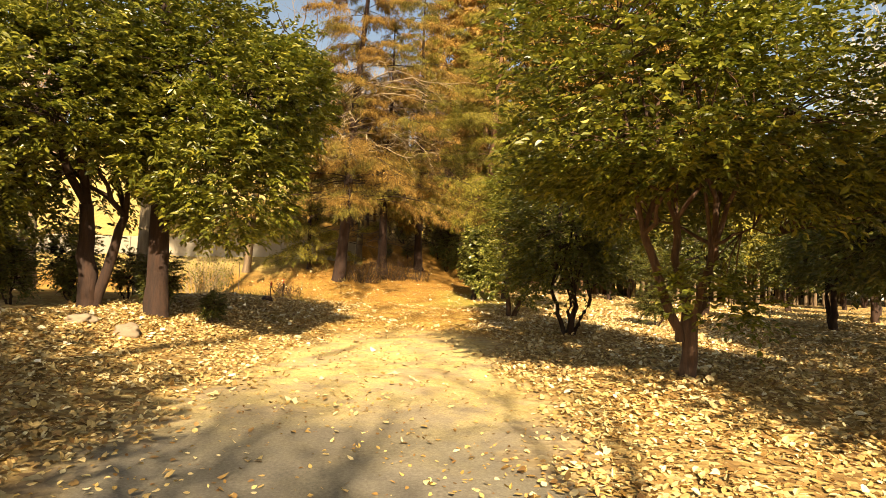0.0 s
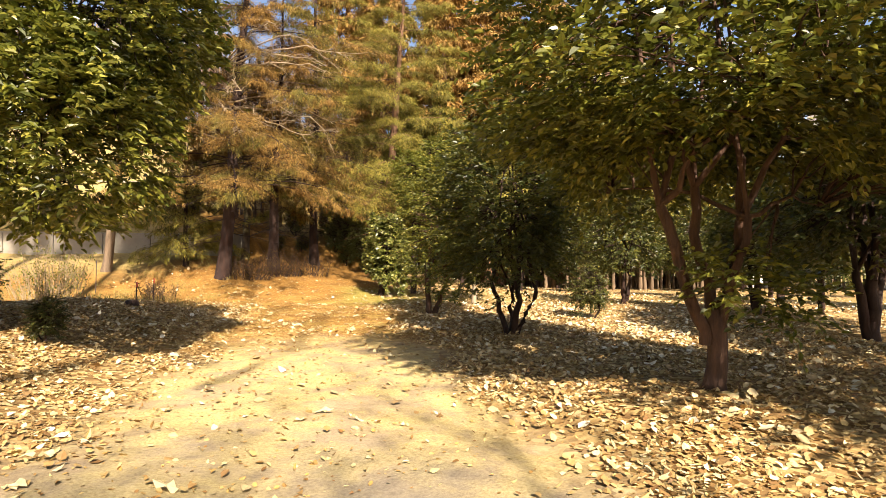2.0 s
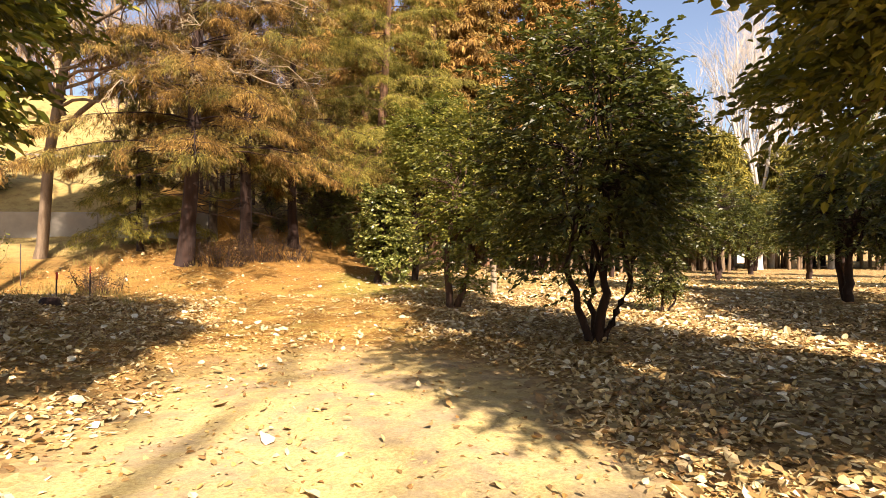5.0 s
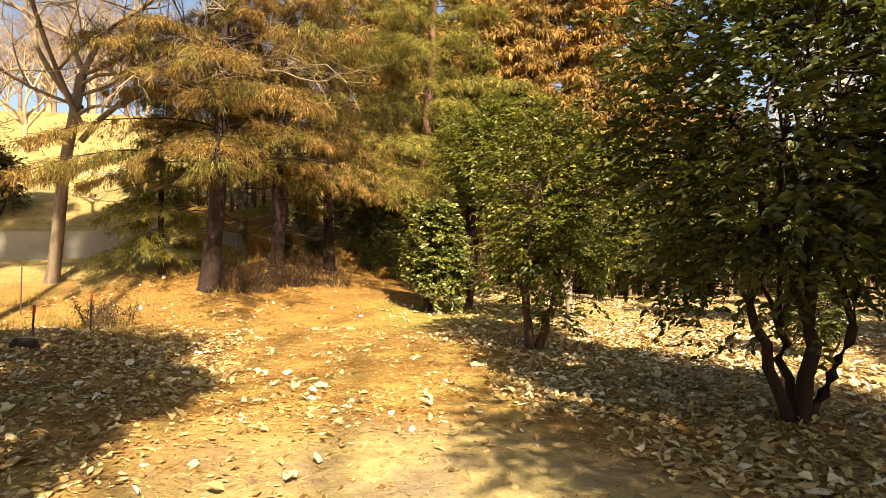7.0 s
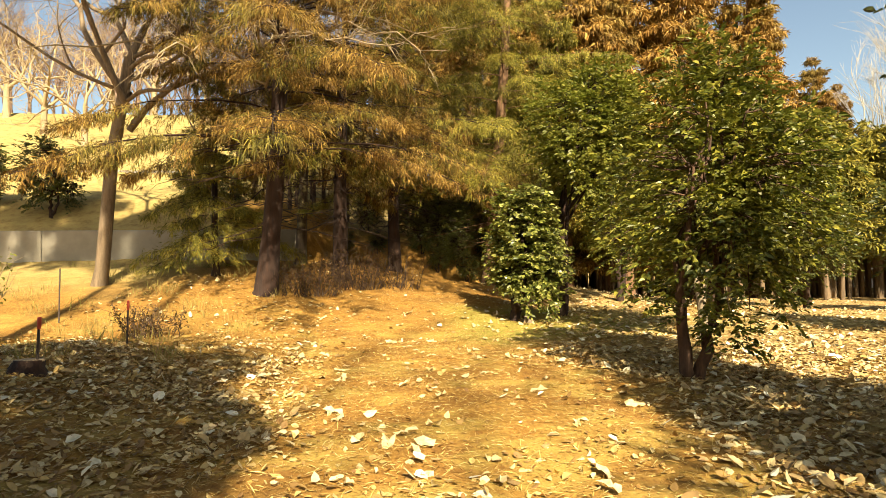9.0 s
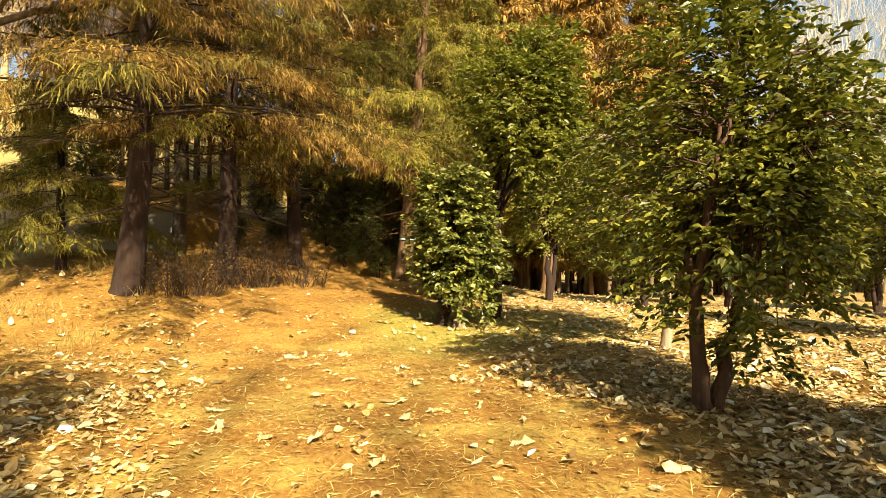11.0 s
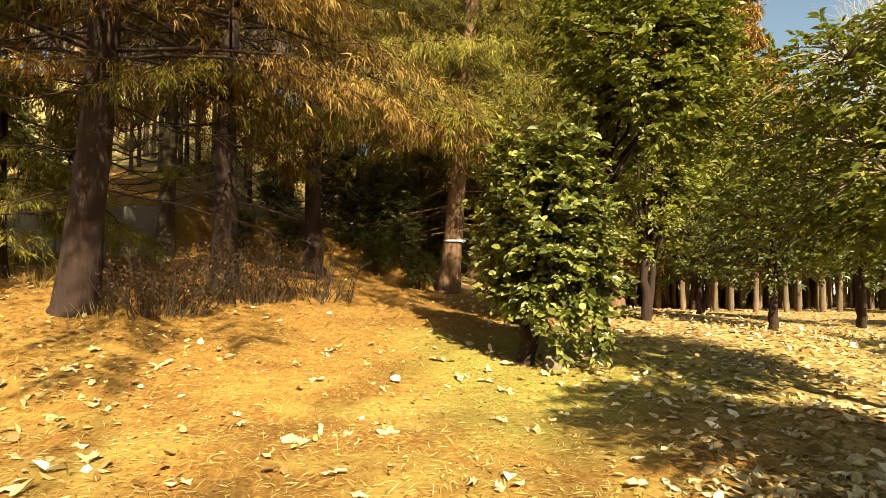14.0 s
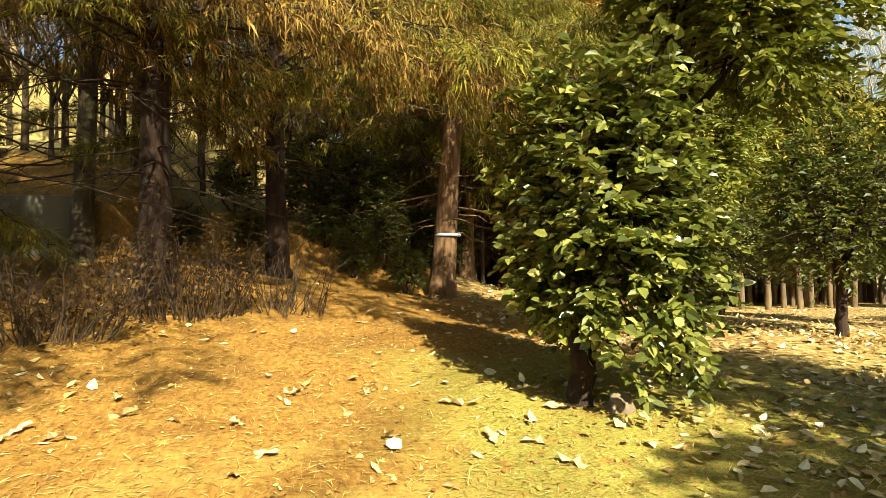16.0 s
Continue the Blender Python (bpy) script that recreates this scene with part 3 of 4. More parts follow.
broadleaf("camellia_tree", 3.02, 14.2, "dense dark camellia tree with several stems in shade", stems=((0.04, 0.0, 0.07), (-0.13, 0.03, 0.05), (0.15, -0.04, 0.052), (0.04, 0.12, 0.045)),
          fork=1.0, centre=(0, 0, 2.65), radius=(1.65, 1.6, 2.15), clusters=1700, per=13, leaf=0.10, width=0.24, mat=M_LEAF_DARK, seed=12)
broadleaf("camellia_tree", 2.22, 19.4, "round camellia tree with two stems forming a narrow vee", stems=((-0.04, 0, 0.075), (0.16, 0.05, 0.07)),
          fork=1.0, centre=(0.52, 0, 2.35), radius=(1.12, 1.2, 1.95), clusters=1350, per=14, leaf=0.095, width=0.25, mat=M_LEAF_MID, seed=13, bark=M_BARK_RED, lobe=0.5, gaps=0.06, extra=((0.75, 0.0, 4.0, 0.3, 40), (0.3, 0.1, 4.15, 0.2, 22), (1.6, 0.0, 2.9, 0.3, 40), (0.5, -0.1, 0.75, 0.3, 36)))
broadleaf("camellia_shrub", 1.35, 26.3, "glossy green camellia shrub leafy down to the ground", stems=((0, 0, 0.11), (0.08, 0.03, 0.06)),
          fork=0.7, centre=(0.33, 0, 1.78), radius=(0.88, 0.9, 1.62), clusters=1150, per=12, leaf=0.115, width=0.34, spray=0.34, mat=M_LEAF_SHRUB, seed=14, category="shrub", lobe=0.35)
broadleaf("evergreen_oak", 2.75, 26.9, "tall leafy evergreen oak with a thin trunk and high crown", stems=((0, 0, 0.1), (0.05, 0.02, 0.06)),
          fork=2.6, centre=(0.65, -0.4, 4.5), radius=(1.35, 1.35, 1.85), clusters=1300, per=13, leaf=0.12, width=0.26, seed=15, mat=M_LEAF_OLIVE, lobe=0.35)
broadleaf("evergreen_oak", 5.6, 30.2, "leafy olive-green evergreen oak behind the lawn", stems=((0, 0, 0.09), (0.07, 0.02, 0.07)),
          fork=1.5, centre=(0.0, 0, 3.2), radius=(1.6, 1.5, 1.9), clusters=1000, per=12, leaf=0.12, width=0.25, seed=19, mat=M_LEAF_OLIVE, lobe=0.4)
broadleaf("evergreen_oak", 4.4, 23.1, "small evergreen with pale straight trunk among fallen leaves", stems=((-0.06, 0, 0.055), (0.1, 0.04, 0.05)),
          bole=1.1, bole_r=0.085, fork=1.7, centre=(0.0, 0.1, 2.75), radius=(1.45, 1.4, 1.6), clusters=1000, per=13, leaf=0.10, width=0.25, seed=16, mat=M_LEAF_OLIVE, lobe=0.4, bark=M_BARK_PALE)
broadleaf("camellia_tree", 5.7, 3.4, "broad evergreen camellia tree at the edge of the lawn", stems=((0, 0, 0.13), (0.1, 0.05, 0.09)),
          fork=1.6, centre=(-0.1, 0.2, 3.7), radius=(2.3, 2.2, 2.2), clusters=2000, per=13, leaf=0.115, width=0.24, seed=17, bark=M_BARK_RED)
lawn_tree = broadleaf("camellia_tree", 8.3, 29.6, "small round evergreen tree with single dark trunk", "small trees on the lawn", stems=((0, 0, 0.09), (0.05, 0.05, 0.06)),
                      fork=1.05, centre=(0, 0, 2.35), radius=(1.35, 1.35, 1.5), clusters=800, per=12, leaf=0.12, width=0.26, seed=18, mat=M_LEAF_DARK, six=False)
# copies at (9.0, 8.6) and (12.2, 14.6) are added to shade the lawn
for x, y, yaw, s in ((12.3, 18.6, 1.0, 1.15), (17.6, 30.0, 2.1, 1.2), (21.0, 28.4, 3.3, 1.2), (15.2, 42.0, 4.2, 1.3), (11.5, 36.5, 5.0, 1.1), (24.5, 36.0, 0.6, 1.3),
                     (28.0, 29.0, 1.9, 1.4), (16.5, 22.5, 2.8, 1.35), (21.0, 18.5, 4.6, 1.5), (10.3, 12.8, 2.2, 1.5), (30.0, 42.0, 3.9, 1.5), (20.0, 47.0, 3.1, 1.5), (9.0, 8.6, 0.9, 1.6), (12.2, 14.6, 5.5, 1.5), (13.2, 31.9, 3.3, 1.25), (10.2, 23.0, 4.4, 1.1), (29.4, 43.5, 0.0, 1.15), (44.9, 51.5, 1.7, 1.10), (14.6, 18.6, 3.4, 0.95)):
    copy_thing(lawn_tree, at(x, y, yaw, s))

# ---- trees on the bank ----
broadleaf("evergreen_oak", -6.25, 13.0, "leafy evergreen oak with slim stems beside a pine on the bank", "oaks on the bank", stems=((0, 0, 0.07), (-0.1, 0.05, 0.05)),
          fork=2.6, centre=(1.5, -0.6, 4.5), radius=(2.5, 2.6, 2.7), clusters=2700, per=14, leaf=0.12, width=0.22, seed=21, lobe=0.4, gaps=0.05, extra=((2.3, -2.2, 2.6, 1.15, 440), (1.6, -2.4, 3.2, 1.1, 300), (3.0, -2.0, 4.2, 1.0, 320)))
broadleaf("evergreen_oak", -9.4, 10.6, "low-branched evergreen oak with dark leaves on the bank", "oaks on the bank", stems=((0, 0, 0.11), (0.1, 0.05, 0.08)),
          fork=1.6, centre=(0.2, 0, 3.3), radius=(2.2, 2.2, 2.1), clusters=1300, per=13, leaf=0.12, width=0.22, seed=23, lobe=0.4, mat=M_LEAF_DARK)
# the next two oaks are added out of view, to shade the left side
broadleaf("evergreen_oak", -4.7, -0.6, "unseen evergreen oak shading the litter beside the start of the path", "oaks on the bank", stems=((0, 0, 0.12), (0.1, 0.05, 0.08)),
          fork=1.8, centre=(0.0, 0, 4.3), radius=(2.5, 2.4, 2.0), clusters=1700, per=13, leaf=0.12, width=0.24, seed=24, lobe=0.4, mat=M_LEAF_DARK, gaps=0.15)
broadleaf("evergreen_oak", -7.8, 2.4, "unseen evergreen oak shading the bank beside the path", "oaks on the bank", stems=((0, 0, 0.12), (0.1, 0.05, 0.08)),
          fork=1.8, centre=(0.0, 0, 4.3), radius=(2.6, 2.3, 2.0), clusters=1500, per=13, leaf=0.12, width=0.24, seed=25, lobe=0.4, mat=M_LEAF_DARK, gaps=0.15)
broadleaf("evergreen_oak", -6.95, 11.5, "evergreen oak with crooked forked dark trunk on a bank", "oaks on the bank", stems=((-0.03, 0, 0.15), (0.2, 0.02, 0.09)),
          fork=1.9, centre=(-0.3, -0.6, 4.2), radius=(2.6, 2.4, 2.9), clusters=2600, per=14, leaf=0.12, width=0.22, seed=22, lobe=0.4, mat=M_LEAF_GLOSSY, gaps=0.05, extra=((-1.9, -0.6, 2.1, 0.95, 200), (-0.9, -1.2, 2.4, 0.7, 110)))

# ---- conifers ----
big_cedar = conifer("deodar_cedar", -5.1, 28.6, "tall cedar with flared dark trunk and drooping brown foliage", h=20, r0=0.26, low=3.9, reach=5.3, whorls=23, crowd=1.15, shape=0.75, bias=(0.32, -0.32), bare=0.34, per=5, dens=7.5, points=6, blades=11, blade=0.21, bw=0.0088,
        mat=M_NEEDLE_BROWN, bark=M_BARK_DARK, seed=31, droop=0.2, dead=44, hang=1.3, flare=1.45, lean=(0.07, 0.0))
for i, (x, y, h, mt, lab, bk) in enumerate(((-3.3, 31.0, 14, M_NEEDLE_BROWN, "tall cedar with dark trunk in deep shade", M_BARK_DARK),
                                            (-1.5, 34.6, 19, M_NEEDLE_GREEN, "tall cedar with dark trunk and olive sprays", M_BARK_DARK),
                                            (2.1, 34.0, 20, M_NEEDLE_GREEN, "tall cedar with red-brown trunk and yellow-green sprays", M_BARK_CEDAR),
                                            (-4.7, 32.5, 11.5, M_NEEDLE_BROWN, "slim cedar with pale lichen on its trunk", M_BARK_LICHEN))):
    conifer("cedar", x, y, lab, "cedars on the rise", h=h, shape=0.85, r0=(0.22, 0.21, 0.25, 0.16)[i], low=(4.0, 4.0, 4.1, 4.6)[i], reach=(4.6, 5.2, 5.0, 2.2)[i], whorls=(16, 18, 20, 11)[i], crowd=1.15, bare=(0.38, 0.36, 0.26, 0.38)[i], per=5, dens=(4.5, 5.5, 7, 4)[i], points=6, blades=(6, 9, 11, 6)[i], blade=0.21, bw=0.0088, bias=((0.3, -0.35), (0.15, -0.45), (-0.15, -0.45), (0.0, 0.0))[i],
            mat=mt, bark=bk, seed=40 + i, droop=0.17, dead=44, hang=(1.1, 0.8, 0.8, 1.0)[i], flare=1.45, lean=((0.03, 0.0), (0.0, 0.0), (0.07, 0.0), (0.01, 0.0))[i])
dl = np.random.default_rng(45)
for k in range(17):
    a, hz, ln = radians(dl.uniform(-150, -20)), dl.uniform(5.4, 9.8), dl.uniform(4.8, 6.4)
    e = np.array([np.cos(a) * ln, np.sin(a) * ln, hz - dl.uniform(0.2, 1.6)])
    p = bend(np.array([0, 0, hz]), e, 9, 0.45, dl, 0.09)
    pieces = [tube(p, np.linspace(0.04, 0.011, 9), 5)]
    for q in range(9):
        i = dl.integers(3, 9)
        w = np.array([np.cos(a) * 0.6, np.sin(a) * 0.6, 0]) * dl.uniform(0.4, 1.2) + dl.standard_normal(3) * 0.5 + np.array([0, 0, -0.25])
        tw = bend(p[i], p[i] + w, 6, 0.06, dl, 0.04)
        pieces.append(tube(tw, np.linspace(0.012, 0.003, 6), 4))
        for _ in range(2):
            pieces.append(tube(bend(tw[3], tw[3] + w * 0.5 + dl.standard_normal(3) * 0.22, 4, 0.02, dl, 0.02), np.linspace(0.006, 0.002, 4), 3))
    V, F = join(pieces)
    tagged(mesh_object("dead_limb", V, F, M_TWIG_PALE, big_cedar), "pale bare dead limb")
conifer("young_cedar", -7.0, 30.6, "young cedar with drooping olive branches near the ground", h=6.5, r0=0.09, low=0.9, reach=1.9, whorls=13, per=5, dens=9, blades=7, blade=0.22, bw=0.010,
        mat=M_NEEDLE_GREEN, bark=M_BARK_DARK, seed=47, droop=0.25, hang=0.9)
conifer("bank_pine", -5.65, 11.7, "tall straight pine trunk standing on the bank", "trees on the bank", h=23, r0=0.19, low=18.5, reach=2.3, whorls=8, per=5, blades=6, blade=0.4, bw=0.03,
        mat=M_NEEDLE_GREEN, bark=M_BARK_DARK, seed=48, droop=0.1, hang=0.4, flare=1.3)
for x, y, h, r0, low, reach, sd in ((-8.3, 16.3, 19, 0.2, 14.5, 2.4, 49), (-12.3, 17.2, 22, 0.24, 15.0, 3.3, 50)):
    conifer("bank_pine", x, y, "straight pine with pale sunlit bark on the bank", "trees on the bank", h=h, r0=r0, low=low, reach=reach, whorls=11, per=5, blades=6, blade=0.4, bw=0.03,
            mat=M_NEEDLE_GREEN, bark=M_BARK_PALE, seed=sd, droop=0.1, hang=0.4, flare=1.3)
dawn = conifer("dawn_redwood", 12.5, 46.5, "tall rust-orange conifer with feathery foliage", "rust-coloured conifers", h=26, r0=0.36, low=2.6, reach=4.9, whorls=22, per=6, dens=3.2, points=4, blades=7, blade=0.62, bw=0.05,
               mat=M_NEEDLE_ORANGE, bark=M_BARK_CEDAR, seed=51, droop=0.1, hang=0.8, shape=0.62, spread=0.3)
for x, y, yaw, s in ((7.5, 45.0, 1.2, 1.0), (17.6, 48.0, 2.5, 0.95), (23.6, 50.0, 3.7, 0.8), (20.3, 46.0, 1.9, 0.83), (3.0, 46.0, 4.4, 0.95), (27.2, 56.0, 0.3, 0.78), (10.0, 53.0, 2.0, 1.1), (31.8, 55.5, 5.5, 0.72), (37.5, 60.0, 1.5, 0.7), (15.2, 44.5, 0.8, 0.9), (0.6, 53.0, 2.2, 1.0), (10.2, 43.5, 3.3, 0.8)):
    copy_thing(dawn, at(x, y, yaw, s))
olive = conifer("cypress", 5.81, 37.45, "conifer with orange-brown trunk and olive foliage", "cypresses behind the lawn", h=12.0, r0=0.26, low=3.4, reach=2.7, whorls=15, per=5, dens=6, points=4, blades=7, blade=0.4, bw=0.025,
                mat=M_NEEDLE_GREEN, bark=M_BARK_CEDAR, seed=52, droop=0.1, hang=0.6)
for x, y, yaw, s in ((8.9, 37.5, 1.2, 0.85), (7.2, 40.8, 2.4, 0.85), (4.2, 40.0, 5.0, 0.9), (10.6, 41.0, 4.1, 0.75), (3.7, 37.4, 2.2, 0.8), (4.5, 43.0, 0.7, 1.0)):
    copy_thing(olive, at(x, y, yaw, s))

# ---- bare trees ----
bare_tree("bare_tree", -9.95, 29.6, "leafless tree with pale grey-brown trunk and long arching limbs", h=12, r0=0.17, seed=61, bark=M_BARK_TAN, spread=0.75, lean=(0.8, 0.0), first=0.55, group_twig=5, wander=0.17,
          long_limbs=((1, -0.5, 0.1, 5.0, 0.95), (1, -0.35, 0.35, 5.5, 0.9), (0.9, -0.7, -0.05, 4.5, 0.8), (-1, -0.3, 0.5, 4.0, 0.85), (1, 0.1, 0.6, 4.5, 1.0)))
far_bare = bare_tree("bare_tree", -19.0, 47.0, "pale leafless tree standing on the dry grass hill", "bare trees on the hill", h=8, r0=0.16, seed=62, bark=M_TWIG_PALE, spread=0.7, first=0.25, group_twig=4)
for x, y, yaw, s in ((-24, 52, 1, 1.1), (-15, 56, 2, 1.2), (-30, 58, 3, 1.3), (-21, 62, 4, 1.3), (-10, 60, 5, 1.2), (-4, 55, 1.5, 1.1), (-35, 50, 2.5, 1.2), (-27, 68, 0.5, 1.4), (-12, 70, 2.2, 1.4),
                     (38, 47, 3.1, 1.5), (42, 54, 4.2, 1.7), (35, 52, 5.4, 1.5), (46, 50, 0.9, 1.6)):
    copy_thing(far_bare, at(x, y, yaw, s))

poplar = bare_tree("bare_poplar", 33.0, 45.0, "tall pale leafless poplar with upright branches", "bare poplars beyond the lawn", h=21, r0=0.28, seed=64, bark=M_TWIG_WHITE, spread=0.28, first=0.2, group_twig=6, wander=0.09)
for x, y, yaw, s in ((37.0, 48.0, 1.0, 0.95), (41.0, 46.0, 2.3, 1.0), (45.0, 52.0, 3.9, 1.05), (39.0, 55.0, 5.0, 1.1), (48.0, 47.0, 0.4, 1.0)):
    copy_thing(poplar, at(x, y, yaw, s))

# trees behind the start of the path, known by their shadows
near_bare = bare_tree("bare_tree", -2.6, -12.5, "leafless tree behind the start of the path", "bare trees by the path", h=13, r0=0.17, seed=63, spread=0.75, first=0.3, group_twig=5)
copy_thing(near_bare, at(1.2, -13.5, 2.0, 1.05))
copy_thing(near_bare, at(-6.2, -11.0, 4.0, 1.0))
for x, y, yaw, k in ((-0.6, -10.2, 5.1, 0.9), (-1.9, -7.8, 1.1, 0.95), (-4.2, -8.4, 3.0, 0.95), (0.9, -8.2, 0.2, 0.85)):
    copy_thing(near_bare, at(x, y, yaw, k))
bare_tree("bare_tree", -5.8, -5.0, "very tall leafless tree leaning over the path behind its start", "bare trees by the path", h=26, r0=0.13, seed=66, spread=0.8, first=0.62, lean=(5.2, 0.0), group_twig=4,
          long_limbs=((1, 0.3, 0.3, 7.0, 0.98), (0.9, -0.4, 0.35, 6.0, 0.95), (1, 0.1, 0.6, 6.5, 1.0)))

# ---- far woods ----
grove = conifer("grove_conifer", 14.0, 52.0, "slim straight conifer with tan trunk in a dense grove", "grove of slim conifers", h=9, r0=0.1, low=3.4, reach=1.7, whorls=9, per=5, dens=4, points=3, blades=6, blade=0.5, bw=0.05,
                mat=M_NEEDLE_GREEN, bark=M_BARK_GROVE, seed=71, droop=0.1, hang=0.5, flare=1.15)
rg = np.random.default_rng(72)
for k in range(120):
    u = k / 120
    x, y = 6 + 46 * u ** 1.2 + rg.uniform(-0.8, 0.8), 43.5 + 9 * rg.uniform(0, 1) + 3.0 * math.sin(u * 5) + 2 * (1 - u)
    copy_thing(grove, at(x, y, rg.uniform(0, 6.3), rg.uniform(0.75, 1.2)))
for k in range(120):
    copy_thing(grove, at(rg.uniform(9, 28), rg.uniform(40.5, 47), rg.uniform(0, 6.3), rg.uniform(0.85, 1.15)))
far_wood = broadleaf("woodland_tree", 30.0, 66.0, "dark evergreen tree in the far woods", "far woods", stems=((0, 0, 0.2),), fork=2.2, centre=(0, 0, 5), radius=(3.2, 3.2, 4.2), clusters=700, per=12,
                     leaf=0.34, width=0.3, spray=1.0, seed=73, mat=M_LEAF_OLIVE, six=False, lobe=0.4)
for k in range(44):
    a = radians(5 + 60 * (k + rg.uniform(0, 0.9)) / 44)
    d = rg.uniform(66, 95)
    x, y = d * math.sin(a) + 4, d * math.cos(a)
    copy_thing(far_wood, at(x, y, rg.uniform(0, 6.3), rg.uniform(0.8, 1.35)))
bare_wood = bare_tree("woodland_tree", -26.0, 74.0, "leafless pinkish-brown tree in the woods on the hill", "bare woods on the hill", h=10, r0=0.14, seed=76, bark=M_TWIG_PINK, spread=0.6, first=0.22, group_twig=7)
for k in range(84):
    a = radians(-52 + 58 * (k + rg.uniform(0, 0.9)) / 84)
    d = rg.uniform(64, 92)
    copy_thing(bare_wood, at(d * math.sin(a) + 1, d * math.cos(a), rg.uniform(0, 6.3), rg.uniform(0.75, 1.25)))
thicket = bare_tree("thicket_tree", -0.2, 37.5, "thin leafless woodland tree with many fine stems", "thicket on the slope", h=6.5, r0=0.06, seed=74, bark=M_TWIG_BROWN, spread=0.55, first=0.3, group_twig=3)
for k in range(44):
    x, y = rg.uniform(-10, 6), rg.uniform(36.0, 46)
    copy_thing(thicket, at(x, y, rg.uniform(0, 6.3), rg.uniform(0.7, 1.25)))
under = broadleaf("understory_shrub", 0.3, 36.3, "dark evergreen shrub in the shade of cedars", "shrubs under the cedars", stems=((0, 0, 0.05), (0.1, 0.1, 0.04)), fork=0.6, centre=(0, 0, 1.3), radius=(0.9, 0.9, 1.2),
                  clusters=380, per=12, leaf=0.12, width=0.25, seed=75, mat=M_LEAF_DARK, six=False, category="shrub")
for x, y, s in ((1.2, 36.8, 0.9), (-0.5, 37.6, 1.1), (0.7, 38.4, 1.2), (-2.6, 37.0, 0.7), (-8.0, 36.2, 0.7), (-9.6, 36.8, 0.8), (3.4, 38.0, 0.8), (-14.5, 35.5, 1.2), (-17.5, 36.0, 1.3), (6.3, 17.5, 0.6), (1.2, 33.8, 0.45), (0.2, 34.9, 0.5), (-3.4, 34.9, 0.4), (-2.2, 35.4, 0.4), (-0.4, 36.2, 0.6), (1.0, 35.6, 0.6), (2.6, 36.6, 0.8), (-6.1, 12.7, 0.5), (-7.7, 12.3, 0.45), (-4.9, 12.5, 0.3), (-8.6, 11.7, 0.5), (-9.2, 14.5, 0.75), (-10.8, 13.4, 0.9), (-12.4, 16.0, 0.95), (-7.6, 14.2, 0.5)):
    copy_thing(under, at(x, y, rg.uniform(0, 6.3), s))


# ---- low walls ----
def low_wall(name, x0, x1, y, z0, h, thick, label):
    root = thing(name, x0, y, z0, label, "wall", kind="structure")
    n = max(1, round((x1 - x0) / 2.2))
    w = (x1 - x0) / n
    for k in range(n):
        bm = bmesh.new()
        bmesh.ops.create_cube(bm, size=1)
        bmesh.ops.scale(bm, vec=(w - 0.02, thick, h), verts=bm.verts)
        bmesh.ops.bevel(bm, geom=bm.edges[:], offset=0.02, segments=1, affect="EDGES")
        ob = part("panel", bm, M_CONCRETE, root)
        ob.location = (w * (k + 0.5), 0, h / 2)
    return root


low_wall("wall_1", -26.0, -4.9, 33.0, 1.3, 1.45, 0.3, "low weathered concrete retaining wall at the foot of the slope")
low_wall("wall_2", -34.0, -12.0, 44.0, gz(-20, 43.4) - 0.3, 1.1, 0.3, "pale low concrete wall across the dry grass hill")


# ---- small things ----
def stake(x, y, h, red, label):
    root = thing("marker_stake", x, y, None, label, "stake", "marker stakes")
    rng = np.random.default_rng(int(x * 100) % 97 + 3)
    V, F = tube(np.array([[0, 0, -0.1], [0.005, 0, h * 0.5], [0.015, 0, h - 0.02], [0.016, 0, h]]), np.array([0.016, 0.015, 0.014, 0.004]), 7, 0.05, rng)
    mesh_object("shaft", V, F, M_STAKE_DARK, root)
    if red:
        V, F = tube(np.array([[0.01, 0, h * 0.8], [0.015, 0, h * 0.86], [0.016, 0, h * 1.01], [0.016, 0, h * 1.02]]), np.array([0.02, 0.022, 0.021, 0.005]), 8)
        mesh_object("tip", V, F, M_RED, root)


stake(-5.55, 18.9, 0.62, True, "thin dark stake with a red tip in leaf litter")
stake(-6.1, 22.4, 0.75, True, "thin dark stake with a red tip near dry grass")
stake(-8.9, 25.6, 1.2, False, "tall thin dark stake on the bank")
post = thing("marker_post", -11.04, 32.96, None, "short white marker post at the foot of the low wall", "post")
V, F = tube(np.array([[0, 0, -0.1], [0, 0, 0.02], [0, 0, 0.3], [0, 0, 0.34], [0, 0, 0.345]]), np.array([0.06, 0.055, 0.055, 0.045, 0.002]), 10)
mesh_object("shaft", V, F, M_WALLWHITE, post)
stump = thing("tree_stump", -5.66, 18.90, None, "low dark cut stump among fallen leaves", "stump")
sr = np.random.default_rng(88)
V, F = tube(np.array([[0, 0, -0.1], [0, 0, 0.0], [0.01, 0, 0.06], [0.01, 0.01, 0.13]]), np.array([0.26, 0.21, 0.165, 0.15]), 14, 0.06, sr)
mesh_object("bole", V, F, M_BARK_DARK, stump)
V, F = tube(np.array([[0.01, 0.01, 0.115], [0.01, 0.01, 0.135], [0.01, 0.01, 0.14], [0.01, 0.01, 0.141]]), np.array([0.15, 0.15, 0.14, 0.002]), 14, 0.02, sr)
mesh_object("cut_face", V, F, M_STAKE, stump)
tape = thing("tree_tape", 2.2, 34.0, gz(2.1, 34.0) + 1.4, "pale blue tape tied round a cedar trunk", "tape")
